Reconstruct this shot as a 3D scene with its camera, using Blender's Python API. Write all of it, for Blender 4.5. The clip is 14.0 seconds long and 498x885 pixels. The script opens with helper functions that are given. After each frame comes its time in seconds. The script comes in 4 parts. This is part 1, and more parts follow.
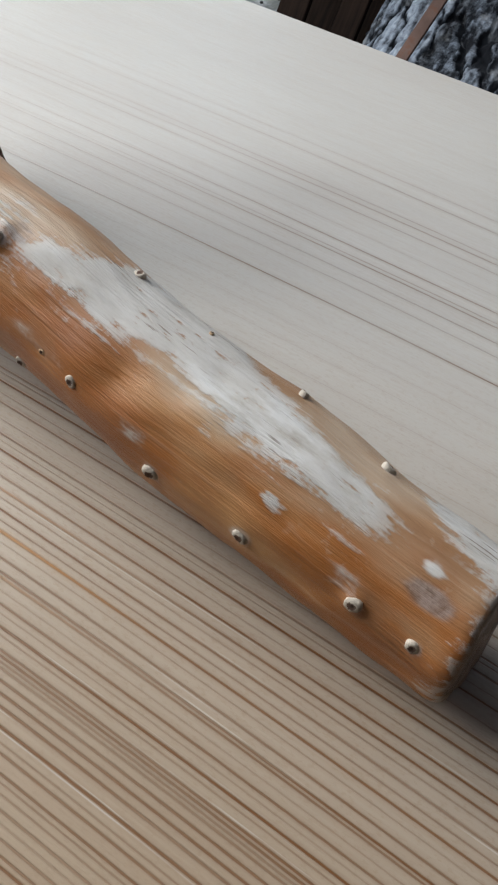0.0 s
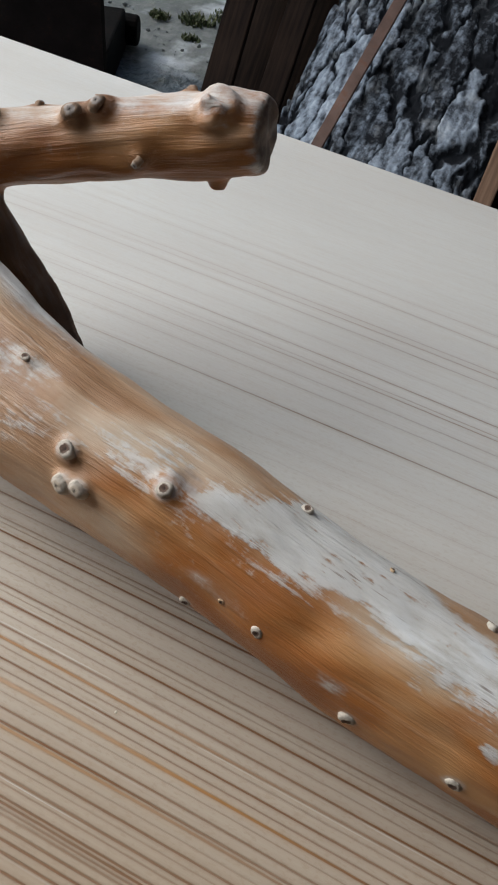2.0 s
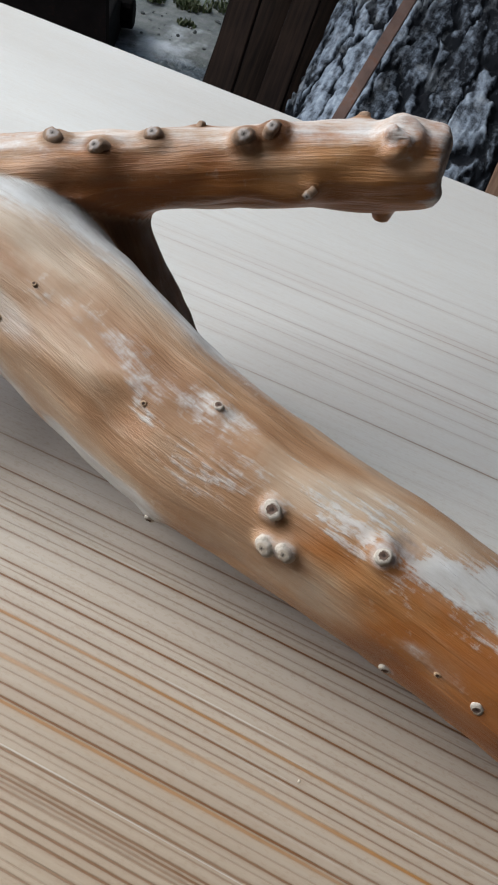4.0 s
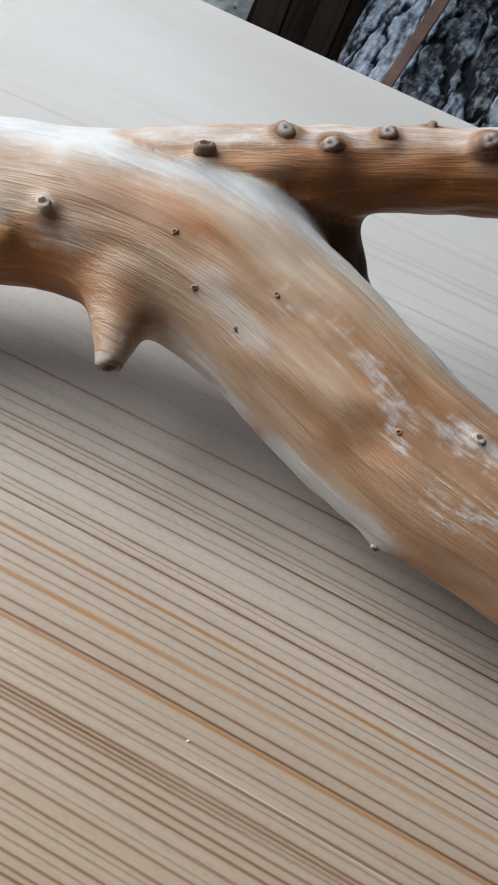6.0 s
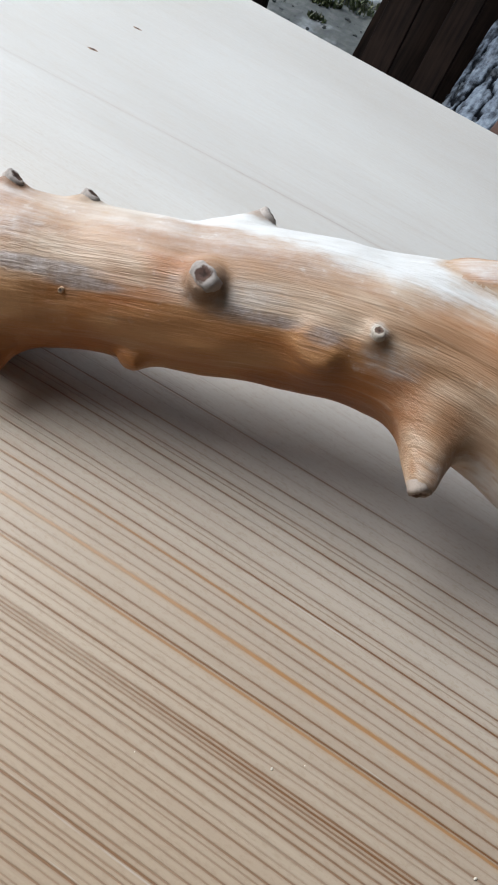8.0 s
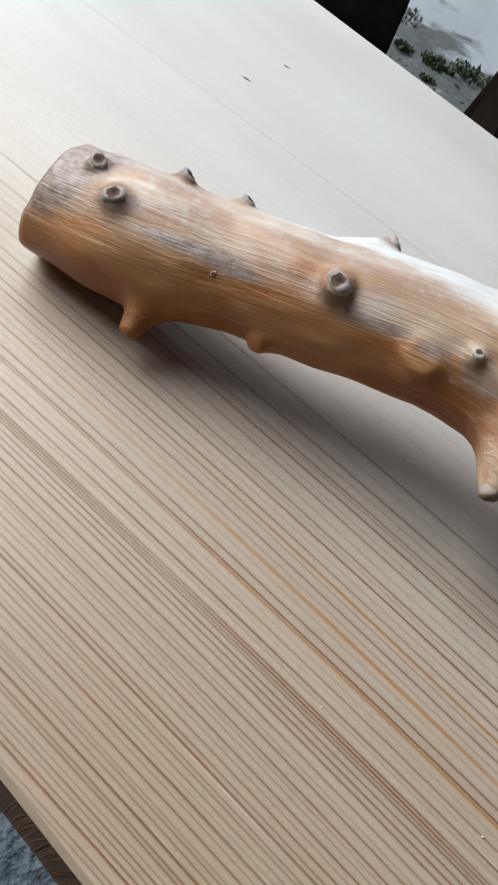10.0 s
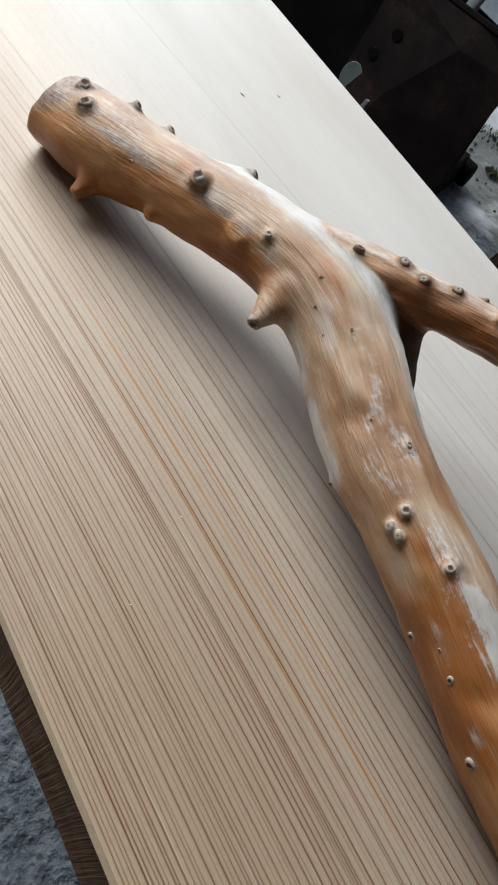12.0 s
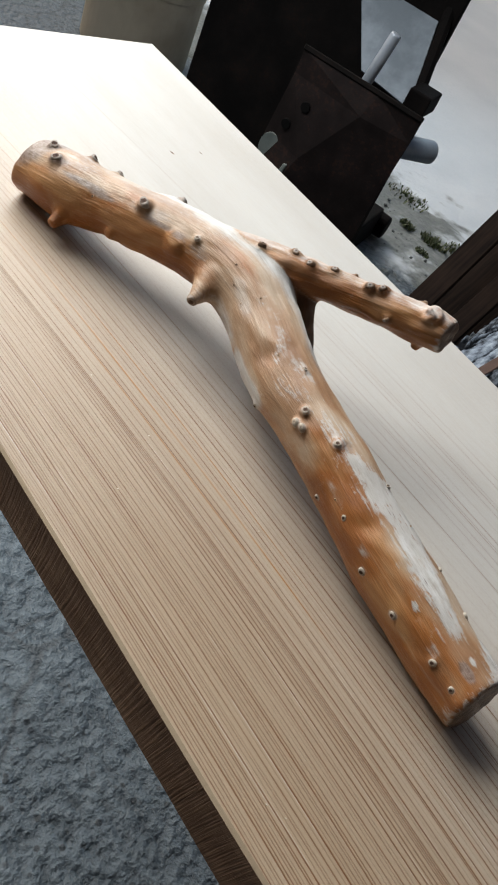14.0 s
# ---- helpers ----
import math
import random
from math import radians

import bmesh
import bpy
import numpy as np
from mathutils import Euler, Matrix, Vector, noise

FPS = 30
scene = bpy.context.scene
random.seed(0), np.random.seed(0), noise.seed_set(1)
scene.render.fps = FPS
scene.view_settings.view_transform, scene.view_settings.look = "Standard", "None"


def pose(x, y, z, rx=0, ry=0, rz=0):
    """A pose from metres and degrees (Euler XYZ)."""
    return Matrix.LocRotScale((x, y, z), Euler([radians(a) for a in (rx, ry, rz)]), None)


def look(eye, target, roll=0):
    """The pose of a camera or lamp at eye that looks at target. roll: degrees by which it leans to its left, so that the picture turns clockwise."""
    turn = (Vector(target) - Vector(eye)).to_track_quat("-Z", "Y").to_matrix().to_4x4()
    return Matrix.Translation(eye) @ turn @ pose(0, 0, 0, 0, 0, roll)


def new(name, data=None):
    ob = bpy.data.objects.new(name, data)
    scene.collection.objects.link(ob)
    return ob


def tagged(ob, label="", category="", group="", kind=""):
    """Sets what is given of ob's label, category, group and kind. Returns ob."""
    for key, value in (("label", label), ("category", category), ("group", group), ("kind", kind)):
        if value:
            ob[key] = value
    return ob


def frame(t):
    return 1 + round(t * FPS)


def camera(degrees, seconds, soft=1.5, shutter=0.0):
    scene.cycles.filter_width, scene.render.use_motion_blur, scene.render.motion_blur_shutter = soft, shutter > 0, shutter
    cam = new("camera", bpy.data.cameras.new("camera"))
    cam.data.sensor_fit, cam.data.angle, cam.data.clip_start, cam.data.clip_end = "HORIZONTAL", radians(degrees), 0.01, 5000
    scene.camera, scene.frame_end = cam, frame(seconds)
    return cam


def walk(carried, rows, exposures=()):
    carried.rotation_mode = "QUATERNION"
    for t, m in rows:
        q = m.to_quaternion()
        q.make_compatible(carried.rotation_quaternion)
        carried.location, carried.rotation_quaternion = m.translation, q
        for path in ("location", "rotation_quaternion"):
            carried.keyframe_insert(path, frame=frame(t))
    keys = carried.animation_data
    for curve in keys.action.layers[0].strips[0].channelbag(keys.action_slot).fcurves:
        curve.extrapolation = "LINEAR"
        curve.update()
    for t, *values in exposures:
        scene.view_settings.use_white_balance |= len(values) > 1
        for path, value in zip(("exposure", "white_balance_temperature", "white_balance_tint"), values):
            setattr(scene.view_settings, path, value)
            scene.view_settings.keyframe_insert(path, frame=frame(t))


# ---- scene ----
cam = camera(36.5, 14.0, soft=2.0)
PATH = [
    (0, (0.42424, -0.35710, 0.89411), (0.15055, 0.18067, 0.09668), 7.469),
    (0.5, (0.40521, -0.35460, 0.89893), (0.14695, 0.19654, 0.10548), 7.673),
    (1, (0.38762, -0.35435, 0.90696), (0.14222, 0.21186, 0.12008), 7.591),
    (1.5, (0.37035, -0.35211, 0.91288), (0.14265, 0.23239, 0.13409), 7.890),
    (2, (0.35016, -0.35160, 0.92025), (0.14344, 0.24977, 0.14848), 9.267),
    (2.2, (0.34315, -0.35214, 0.92056), (0.14437, 0.25343, 0.14998), 9.671),
    (4.3, (0.27926, -0.36143, 0.91405), (0.13450, 0.24894, 0.13527), 15.229),
    (4.5, (0.27194, -0.36339, 0.91351), (0.13871, 0.24643, 0.13224), 16.258),
    (5, (0.26123, -0.36398, 0.90770), (0.13384, 0.23697, 0.11864), 17.062),
    (5.5, (0.24532, -0.36639, 0.90325), (0.11934, 0.22553, 0.10716), 17.682),
    (6, (0.22831, -0.36883, 0.90421), (0.10160, 0.21832, 0.10471), 18.578),
    (6.5, (0.20787, -0.37545, 0.90442), (0.07754, 0.21005, 0.10429), 19.495),
    (7, (0.19089, -0.37804, 0.90500), (0.05400, 0.20817, 0.10650), 20.338),
    (7.5, (0.17565, -0.38136, 0.90655), (0.02276, 0.20366, 0.11007), 20.433),
    (8, (0.15745, -0.38776, 0.90786), (-0.01648, 0.19573, 0.11459), 20.595),
    (8.5, (0.14469, -0.39471, 0.91091), (-0.04797, 0.18674, 0.12047), 20.961),
    (8.7, (0.13837, -0.39857, 0.91087), (-0.05886, 0.18214, 0.12101), 21.494),
    (10.8, (0.21780, -0.43695, 0.93956), (-0.06214, 0.12840, 0.16366), 31.435),
    (11, (0.23970, -0.43841, 0.94680), (-0.05498, 0.11871, 0.17041), 32.607),
    (11.5, (0.28273, -0.45191, 0.96010), (-0.04659, 0.10344, 0.19647), 34.329),
    (12, (0.32721, -0.46650, 0.97811), (-0.03195, 0.10202, 0.23798), 33.691),
    (12.5, (0.36970, -0.47611, 0.98607), (-0.01218, 0.09813, 0.26190), 31.720),
    (13, (0.39768, -0.48172, 0.99759), (0.00387, 0.10164, 0.28724), 29.836),
    (13.5, (0.41499, -0.50865, 1.01256), (0.02586, 0.10447, 0.32505), 29.529),
    (14, (0.43171, -0.55100, 1.02577), (0.03724, 0.08309, 0.36069), 29.378),
]
walk(cam, [(t, look(eye, target, roll)) for t, eye, target, roll in PATH],
     exposures=[(0.0, -0.14, 6500, 10), (2.0, -0.32, 6450, 10), (4.5, -0.17, 6250, 10), (6.0, -0.28, 6200, 10), (8.0, -0.26, 6150, 10),
                (11.0, -0.32, 6350, 10), (12.5, -0.26, 6600, 10), (14.0, -0.08, 6750, 10)])

# ---- light: an overcast day about an open-sided shed, with area lamps added ----
world = bpy.data.worlds.new("overcast_sky")
scene.world = world
world.use_nodes = True
wn = world.node_tree
sky = wn.nodes.new("ShaderNodeTexSky")
sky.sky_type = "NISHITA"
sky.sun_disc = False
sky.sun_elevation = radians(44)
sky.sun_rotation = radians(-90)
sky.air_density, sky.dust_density, sky.ozone_density = 1.0, 7.0, 1.0
wn.nodes["Background"].inputs["Strength"].default_value = 0.07
wn.links.new(sky.outputs[0], wn.nodes["Background"].inputs["Color"])

sun = new("sun", bpy.data.lights.new("sun", "SUN"))
sun.data.energy, sun.data.angle, sun.data.color = 1.0, radians(14), (1.0, 0.98, 0.95)
sun.matrix_world = look((-2.6, 0.0, 2.5), (0, 0, 0))

SLAB_TOP = 0.72


def area_lamp(name, at, target, wide, high, watts, color):
    lamp = new(name, bpy.data.lights.new(name, "AREA"))
    lamp.data.shape, lamp.data.size, lamp.data.size_y = "RECTANGLE", wide, high
    lamp.data.energy, lamp.data.color = watts, color
    lamp.matrix_world = look(at, target)
    return lamp


# Added lamps: northwest for sky light and slab sheen, west under the roof for falloff
area_lamp("daylight_northwest", (-2.4, 1.8, 1.95), (0.0, -0.1, 0.75), 3.2, 2.0, 29, (0.62, 0.83, 1.0))
area_lamp("added_lamp_west", (-0.76, -0.28, 1.66), (-0.02, -0.27, 0.75), 1.1, 0.9, 35, (0.91, 0.96, 1.0))


# ---- materials ----
class Nodes:
    """A small builder of node materials."""

    def __init__(self, name):
        self.mat = bpy.data.materials.new(name)
        self.mat.use_nodes = True
        self.tree = self.mat.node_tree
        self.bsdf = self.tree.nodes["Principled BSDF"]

    def put(self, value, socket):
        if isinstance(value, bpy.types.NodeSocket):
            self.tree.links.new(value, socket)
        else:
            socket.default_value = value

    def node(self, kind, **inputs):
        made = self.tree.nodes.new(kind)
        for key, value in inputs.items():
            self.put(value, made.inputs[key.replace("_", " ")])
        return made

    def math(self, op, a, b=0.0, c=0.0, clamp=False):
        made = self.tree.nodes.new("ShaderNodeMath")
        made.operation, made.use_clamp = op, clamp
        for n, v in enumerate((a, b, c)):
            self.put(v, made.inputs[n])
        return made.outputs[0]

    def vmath(self, op, a, b):
        made = self.tree.nodes.new("ShaderNodeVectorMath")
        made.operation = op
        self.put(a, made.inputs[0])
        self.put(b, made.inputs[1])
        return made.outputs[0]

    def noise(self, vec, scale, detail=4.0, rough=0.55, distortion=0.0):
        made = self.node("ShaderNodeTexNoise", Vector=vec, Scale=scale, Detail=detail, Roughness=rough, Distortion=distortion)
        return made.outputs[0]

    def noise1(self, w, scale, detail=2.0, rough=0.5):
        made = self.tree.nodes.new("ShaderNodeTexNoise")
        made.noise_dimensions = "1D"
        self.put(w, made.inputs["W"])
        made.inputs["Scale"].default_value, made.inputs["Detail"].default_value = scale, detail
        made.inputs["Roughness"].default_value = rough
        return made.outputs[0]

    def voronoi(self, vec, scale, feature="F1", rand=1.0):
        made = self.tree.nodes.new("ShaderNodeTexVoronoi")
        made.feature = feature
        self.put(vec, made.inputs["Vector"])
        made.inputs["Scale"].default_value = scale
        made.inputs["Randomness"].default_value = rand
        return made.outputs[0]

    def step(self, value, low, high, to_low=0.0, to_high=1.0):
        made = self.tree.nodes.new("ShaderNodeMapRange")
        made.interpolation_type = "SMOOTHSTEP"
        for n, v in enumerate((value, low, high, to_low, to_high)):
            self.put(v, made.inputs[n])
        return made.outputs[0]

    def ramp(self, value, stops):
        made = self.tree.nodes.new("ShaderNodeValToRGB")
        band = made.color_ramp
        while len(band.elements) < len(stops):
            band.elements.new(0.5)
        for element, (at, colour) in zip(band.elements, stops):
            element.position, element.color = at, (*colour, 1)
        self.put(value, made.inputs[0])
        return made.outputs[0]

    def mix(self, factor, a, b, kind="MIX"):
        made = self.tree.nodes.new("ShaderNodeMix")
        made.data_type, made.blend_type = "RGBA", kind
        self.put(factor, made.inputs["Factor"])
        self.put(a if isinstance(a, bpy.types.NodeSocket) else (*a, 1), made.inputs[6])
        self.put(b if isinstance(b, bpy.types.NodeSocket) else (*b, 1), made.inputs[7])
        return made.outputs[2]

    def place(self):
        return self.tree.nodes.new("ShaderNodeTexCoord").outputs["Object"]

    def split(self, vec):
        made = self.tree.nodes.new("ShaderNodeSeparateXYZ")
        self.put(vec, made.inputs[0])
        return made.outputs

    def join(self, x, y, z):
        made = self.tree.nodes.new("ShaderNodeCombineXYZ")
        for n, v in enumerate((x, y, z)):
            self.put(v, made.inputs[n])
        return made.outputs[0]

    def attribute(self, name):
        made = self.tree.nodes.new("ShaderNodeAttribute")
        made.attribute_name = name
        return made

    def finish(self, colour, rough=0.6, height=None, depth=0.001, strength=1.0, metal=0.0, spec=0.5):
        self.put(colour if isinstance(colour, bpy.types.NodeSocket) else (*colour, 1), self.bsdf.inputs["Base Color"])
        self.put(rough, self.bsdf.inputs["Roughness"])
        self.put(metal, self.bsdf.inputs["Metallic"])
        self.put(spec, self.bsdf.inputs["Specular IOR Level"])
        if height is not None:
            bump = self.node("ShaderNodeBump", Strength=strength, Distance=depth, Height=height)
            self.tree.links.new(bump.outputs[0], self.bsdf.inputs["Normal"])
        return self.mat


def planed_softwood():
    """Planed softwood with brown growth rings along x; the mesh carries each place's distance from its ring."""
    n = Nodes("planed_softwood")
    p = n.place()
    x, y, z = n.split(p)
    away = n.attribute("ring_distance").outputs["Fac"]
    bold = n.attribute("ring_bold").outputs["Fac"]
    honey = n.attribute("ring_honey").outputs["Fac"]
    lengthwise = n.join(n.math("MULTIPLY", x, 7.0), n.math("MULTIPLY", y, 160.0), 0.0)
    broken = n.step(n.noise(lengthwise, 1.0, 3.0), 0.25, 0.60, 0.5, 1.0)
    ragged = n.noise(n.join(n.math("MULTIPLY", x, 130.0), n.math("MULTIPLY", y, 2600.0), 0.0), 1.0, 2.0)
    half = n.math("MULTIPLY", n.math("MULTIPLY_ADD", bold, 0.00030, 0.00016), n.math("MULTIPLY_ADD", ragged, 0.7, 0.65))
    half = n.math("ADD", half, n.math("MULTIPLY", honey, 0.00055))
    core = n.step(away, n.math("MULTIPLY", half, 0.25), half, 1.0, 0.0)
    halo = n.step(away, 0.0, 0.0022, 0.30, 0.0)
    line = n.math("MULTIPLY", n.math("MAXIMUM", core, halo), n.math("MULTIPLY", bold, broken))
    fibre = n.noise(n.join(n.math("MULTIPLY", x, 70.0), n.math("MULTIPLY", y, 1700.0), z), 1.0, 3.0, 0.65)
    pores = n.noise(n.join(n.math("MULTIPLY", x, 480.0), n.math("MULTIPLY", y, 1100.0), z), 1.0, 3.0, 0.7)
    cloud = n.noise(n.join(n.math("MULTIPLY", x, 2.6), n.math("MULTIPLY", y, 14.0), z), 1.0, 4.0)
    # greyer, paler back: cool sky sheen put into the colour; the front is browner and dimmer
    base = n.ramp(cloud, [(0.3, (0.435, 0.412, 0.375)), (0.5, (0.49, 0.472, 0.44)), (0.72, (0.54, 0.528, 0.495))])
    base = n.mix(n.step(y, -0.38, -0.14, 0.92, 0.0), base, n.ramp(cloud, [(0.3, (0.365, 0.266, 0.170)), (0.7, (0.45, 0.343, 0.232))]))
    base = n.mix(n.math("MULTIPLY", n.step(fibre, 0.40, 0.70), 0.16), base, (0.40, 0.30, 0.21))
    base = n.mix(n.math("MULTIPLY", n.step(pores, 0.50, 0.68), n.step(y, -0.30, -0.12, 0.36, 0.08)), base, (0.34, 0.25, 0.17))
    tone = n.mix(n.step(honey, 0.0, 0.6), (0.185, 0.080, 0.030), (0.33, 0.145, 0.032))
    colour = n.mix(n.math("MULTIPLY", line, 0.96), base, tone)
    # broken pale lines beside the boldest rings
    pale_edge = n.math("MULTIPLY", n.math("MULTIPLY", n.step(away, 0.0004, 0.0006), n.step(away, 0.0007, 0.0010, 1.0, 0.0)), n.step(bold, 0.93, 0.99))
    pale_edge = n.math("MULTIPLY", pale_edge, n.step(n.noise(lengthwise, 2.3, 4.0), 0.52, 0.64, 0.0, 0.4))
    colour = n.mix(pale_edge, colour, (0.70, 0.66, 0.60))
    relief = n.math("SUBTRACT", n.math("ADD", n.math("MULTIPLY", fibre, 0.4), n.math("MULTIPLY", pores, 0.25)), n.math("MULTIPLY", core, n.math("MULTIPLY", bold, 0.8)))
    rough = n.math("MULTIPLY_ADD", fibre, 0.16, 0.29)
    return n.finish(colour, rough, relief, 0.0004, 0.75, spec=0.44)


def sawn_edge():
    """The slab's rough-sawn, weathered brown edge with upright saw marks."""
    n = Nodes("sawn_edge")
    x, y, z = n.split(n.place())
    lean = n.math("ADD", x, n.math("MULTIPLY", z, -0.12))
    marks = n.noise(n.join(n.math("MULTIPLY", lean, 620.0), n.math("MULTIPLY", z, 16.0), y), 1.0, 3.0, 0.6)
    stain = n.noise(n.join(n.math("MULTIPLY", x, 14.0), n.math("MULTIPLY", z, 30.0), y), 1.0, 4.0)
    grain = n.noise(n.join(n.math("MULTIPLY", x, 12.0), n.math("MULTIPLY", z, 400.0), y), 1.0, 3.0)
    base = n.ramp(stain, [(0.3, (0.14, 0.080, 0.050)), (0.55, (0.215, 0.127, 0.080)), (0.8, (0.31, 0.195, 0.125))])
    base = n.mix(n.math("MULTIPLY", n.step(marks, 0.5, 0.72), 0.45), base, (0.30, 0.18, 0.10))
    base = n.mix(n.math("MULTIPLY", n.step(grain, 0.5, 0.75), 0.15), base, (0.07, 0.04, 0.026))
    return n.finish(base, 0.85, n.math("ADD", marks, n.math("MULTIPLY", grain, 0.5)), 0.0012, 0.8, spec=0.2)


def peeled_wood():
    """Peeled branch: tan to orange wood, softly blotched and streaked along the grain, with pale weathered patches and sawn ends."""
    n = Nodes("peeled_wood")
    grain = n.attribute("grain").outputs["Vector"]
    pale = n.attribute("pale").outputs["Fac"]
    rag = n.attribute("ragged_edge").outputs["Fac"]
    ruddy = n.attribute("ruddy").outputs["Fac"]
    sawn = n.attribute("sawn").outputs["Fac"]
    stain = n.attribute("stain").outputs["Fac"]
    s, a, b = n.split(grain)

    def along(fs, fa, detail, rough, twist=0.0):
        return n.noise(n.join(n.math("MULTIPLY", s, fs), n.math("MULTIPLY", a, fa), n.math("MULTIPLY", b, fa)), 1.0, detail, rough, twist)

    streak = along(24.0, 420.0, 5.0, 0.6, 0.4)
    fibre = along(110.0, 2600.0, 3.0, 0.65)
    blotch = along(20.0, 55.0, 3.0, 0.5, 0.5)
    patch = along(55.0, 120.0, 4.0, 0.6)
    ragged = along(90.0, 380.0, 6.0, 0.68, 0.2)
    flecks = n.noise(n.place(), 330.0, 4.0, 0.65)
    tan = n.ramp(blotch, [(0.30, (0.27, 0.135, 0.062)), (0.43, (0.38, 0.22, 0.120)), (0.54, (0.46, 0.315, 0.205)), (0.68, (0.56, 0.44, 0.325))])
    orange = n.ramp(blotch, [(0.30, (0.23, 0.072, 0.017)), (0.48, (0.36, 0.128, 0.030)), (0.66, (0.49, 0.255, 0.105))])
    warm = n.step(n.math("ADD", ruddy, n.math("MULTIPLY", n.math("SUBTRACT", patch, 0.5), 1.0)), 0.15, 0.85)
    wood = n.mix(warm, tan, orange)
    wood = n.mix(n.step(streak, 0.34, 0.56, 0.27, 0.0), wood, (0.27, 0.13, 0.055))
    wood = n.mix(n.step(streak, 0.54, 0.74, 0.0, 0.17), wood, (0.68, 0.55, 0.42))
    wood = n.mix(n.step(fibre, 0.54, 0.74, 0.0, 0.16), wood, (0.25, 0.12, 0.05))
    # pale flecks where inner bark still clings
    cling = n.math("MULTIPLY", n.step(flecks, 0.58, 0.66), n.step(patch, 0.50, 0.62))
    wood = n.mix(n.math("MULTIPLY", cling, n.math("MULTIPLY_ADD", pale, 0.5, 0.10)), wood, (0.72, 0.65, 0.55))
    white = n.ramp(n.math("ADD", n.math("MULTIPLY", ragged, 0.55), n.math("MULTIPLY", patch, 0.45)),
                   [(0.35, (0.37, 0.325, 0.28)), (0.45, (0.54, 0.515, 0.475)), (0.58, (0.69, 0.68, 0.66))])
    white = n.mix(n.math("MULTIPLY_ADD", rag, -0.75, 0.75), white, (0.64, 0.635, 0.615))
    white = n.mix(n.step(blotch, 0.42, 0.60, n.math("MULTIPLY", rag, 0.6), 0.0), white, (0.50, 0.475, 0.44))
    rough_edge = n.math("ADD", n.math("ADD", n.math("MULTIPLY", n.math("SUBTRACT", ragged, 0.5), 1.5), n.math("MULTIPLY", n.math("SUBTRACT", flecks, 0.5), 1.1)), n.math("MULTIPLY", n.math("SUBTRACT", patch, 0.5), 1.1))
    edge = n.math("ADD", n.math("ADD", pale, n.math("MULTIPLY", n.math("MULTIPLY", n.math("SUBTRACT", streak, 0.5), rag), 2.0)), n.math("MULTIPLY", rough_edge, n.math("MULTIPLY_ADD", rag, 0.8, 0.2)))
    spread = n.math("MULTIPLY_ADD", rag, -0.15, 0.34)
    mask = n.math("MULTIPLY", n.step(edge, n.math("SUBTRACT", 0.5, spread), n.math("ADD", 0.5, spread)), n.step(pale, 0.2, 0.8, 0.5, 0.96))
    colour = n.mix(mask, wood, white)
    crack = n.step(along(60.0, 1100.0, 2.0, 0.5), 0.66, 0.72, 0.0, 0.75)
    colour = n.mix(n.math("MULTIPLY", crack, n.math("MULTIPLY", mask, rag)), colour, (0.16, 0.11, 0.08))
    smudge = n.step(n.math("ADD", stain, n.math("MULTIPLY", n.math("SUBTRACT", ragged, 0.5), 0.8)), 0.25, 0.7, 0.0, 0.7)
    colour = n.mix(smudge, colour, n.ramp(flecks, [(0.35, (0.13, 0.095, 0.08)), (0.6, (0.34, 0.29, 0.27))]))
    rings = n.noise(n.join(0.0, n.math("MULTIPLY", a, 160.0), n.math("MULTIPLY", b, 160.0)), 1.0, 5.0, 0.6)
    colour = n.mix(n.math("MULTIPLY", sawn, 0.95), colour, n.ramp(rings, [(0.35, (0.075, 0.045, 0.03)), (0.6, (0.19, 0.125, 0.085))]))
    # near-black brown: shade under the fork put into the prop's colour, and brown stub flanks
    shade_and_brown = n.attribute("shade_and_brown").outputs["Fac"]
    colour = n.mix(shade_and_brown, colour, n.mix(streak, (0.022, 0.009, 0.005), (0.075, 0.030, 0.014)))
    relief = n.math("ADD", n.math("MULTIPLY", streak, 0.9), n.math("ADD", n.math("MULTIPLY", fibre, 0.3), n.math("MULTIPLY", n.math("MULTIPLY", mask, rag), n.math("MULTIPLY_ADD", ragged, 0.8, -0.2))))
    rough = n.math("MULTIPLY_ADD", mask, 0.18, n.math("MULTIPLY_ADD", fibre, 0.12, 0.36))
    rough = n.math("ADD", rough, n.math("MULTIPLY", shade_and_brown, 0.35))
    return n.finish(colour, rough, relief, 0.0010, 0.75, spec=n.math("MULTIPLY_ADD", shade_and_brown, -0.3, 0.45))


def plain_wood(name, dark, light, rough=0.75, scale=1.0, depth=0.0006):
    n = Nodes(name)
    x, y, z = n.split(n.place())
    streak = n.noise(n.join(n.math("MULTIPLY", x, 130.0 * scale), n.math("MULTIPLY", y, 130.0 * scale), n.math("MULTIPLY", z, 9.0 * scale)), 1.0, 4.0, 0.6)
    blot = n.noise(n.place(), 9.0 * scale, 3.0)
    colour = n.mix(n.step(n.math("ADD", n.math("MULTIPLY", streak, 0.7), n.math("MULTIPLY", blot, 0.3)), 0.3, 0.7), dark, light)
    return n.finish(colour, rough, streak, depth, 0.6, spec=0.12)


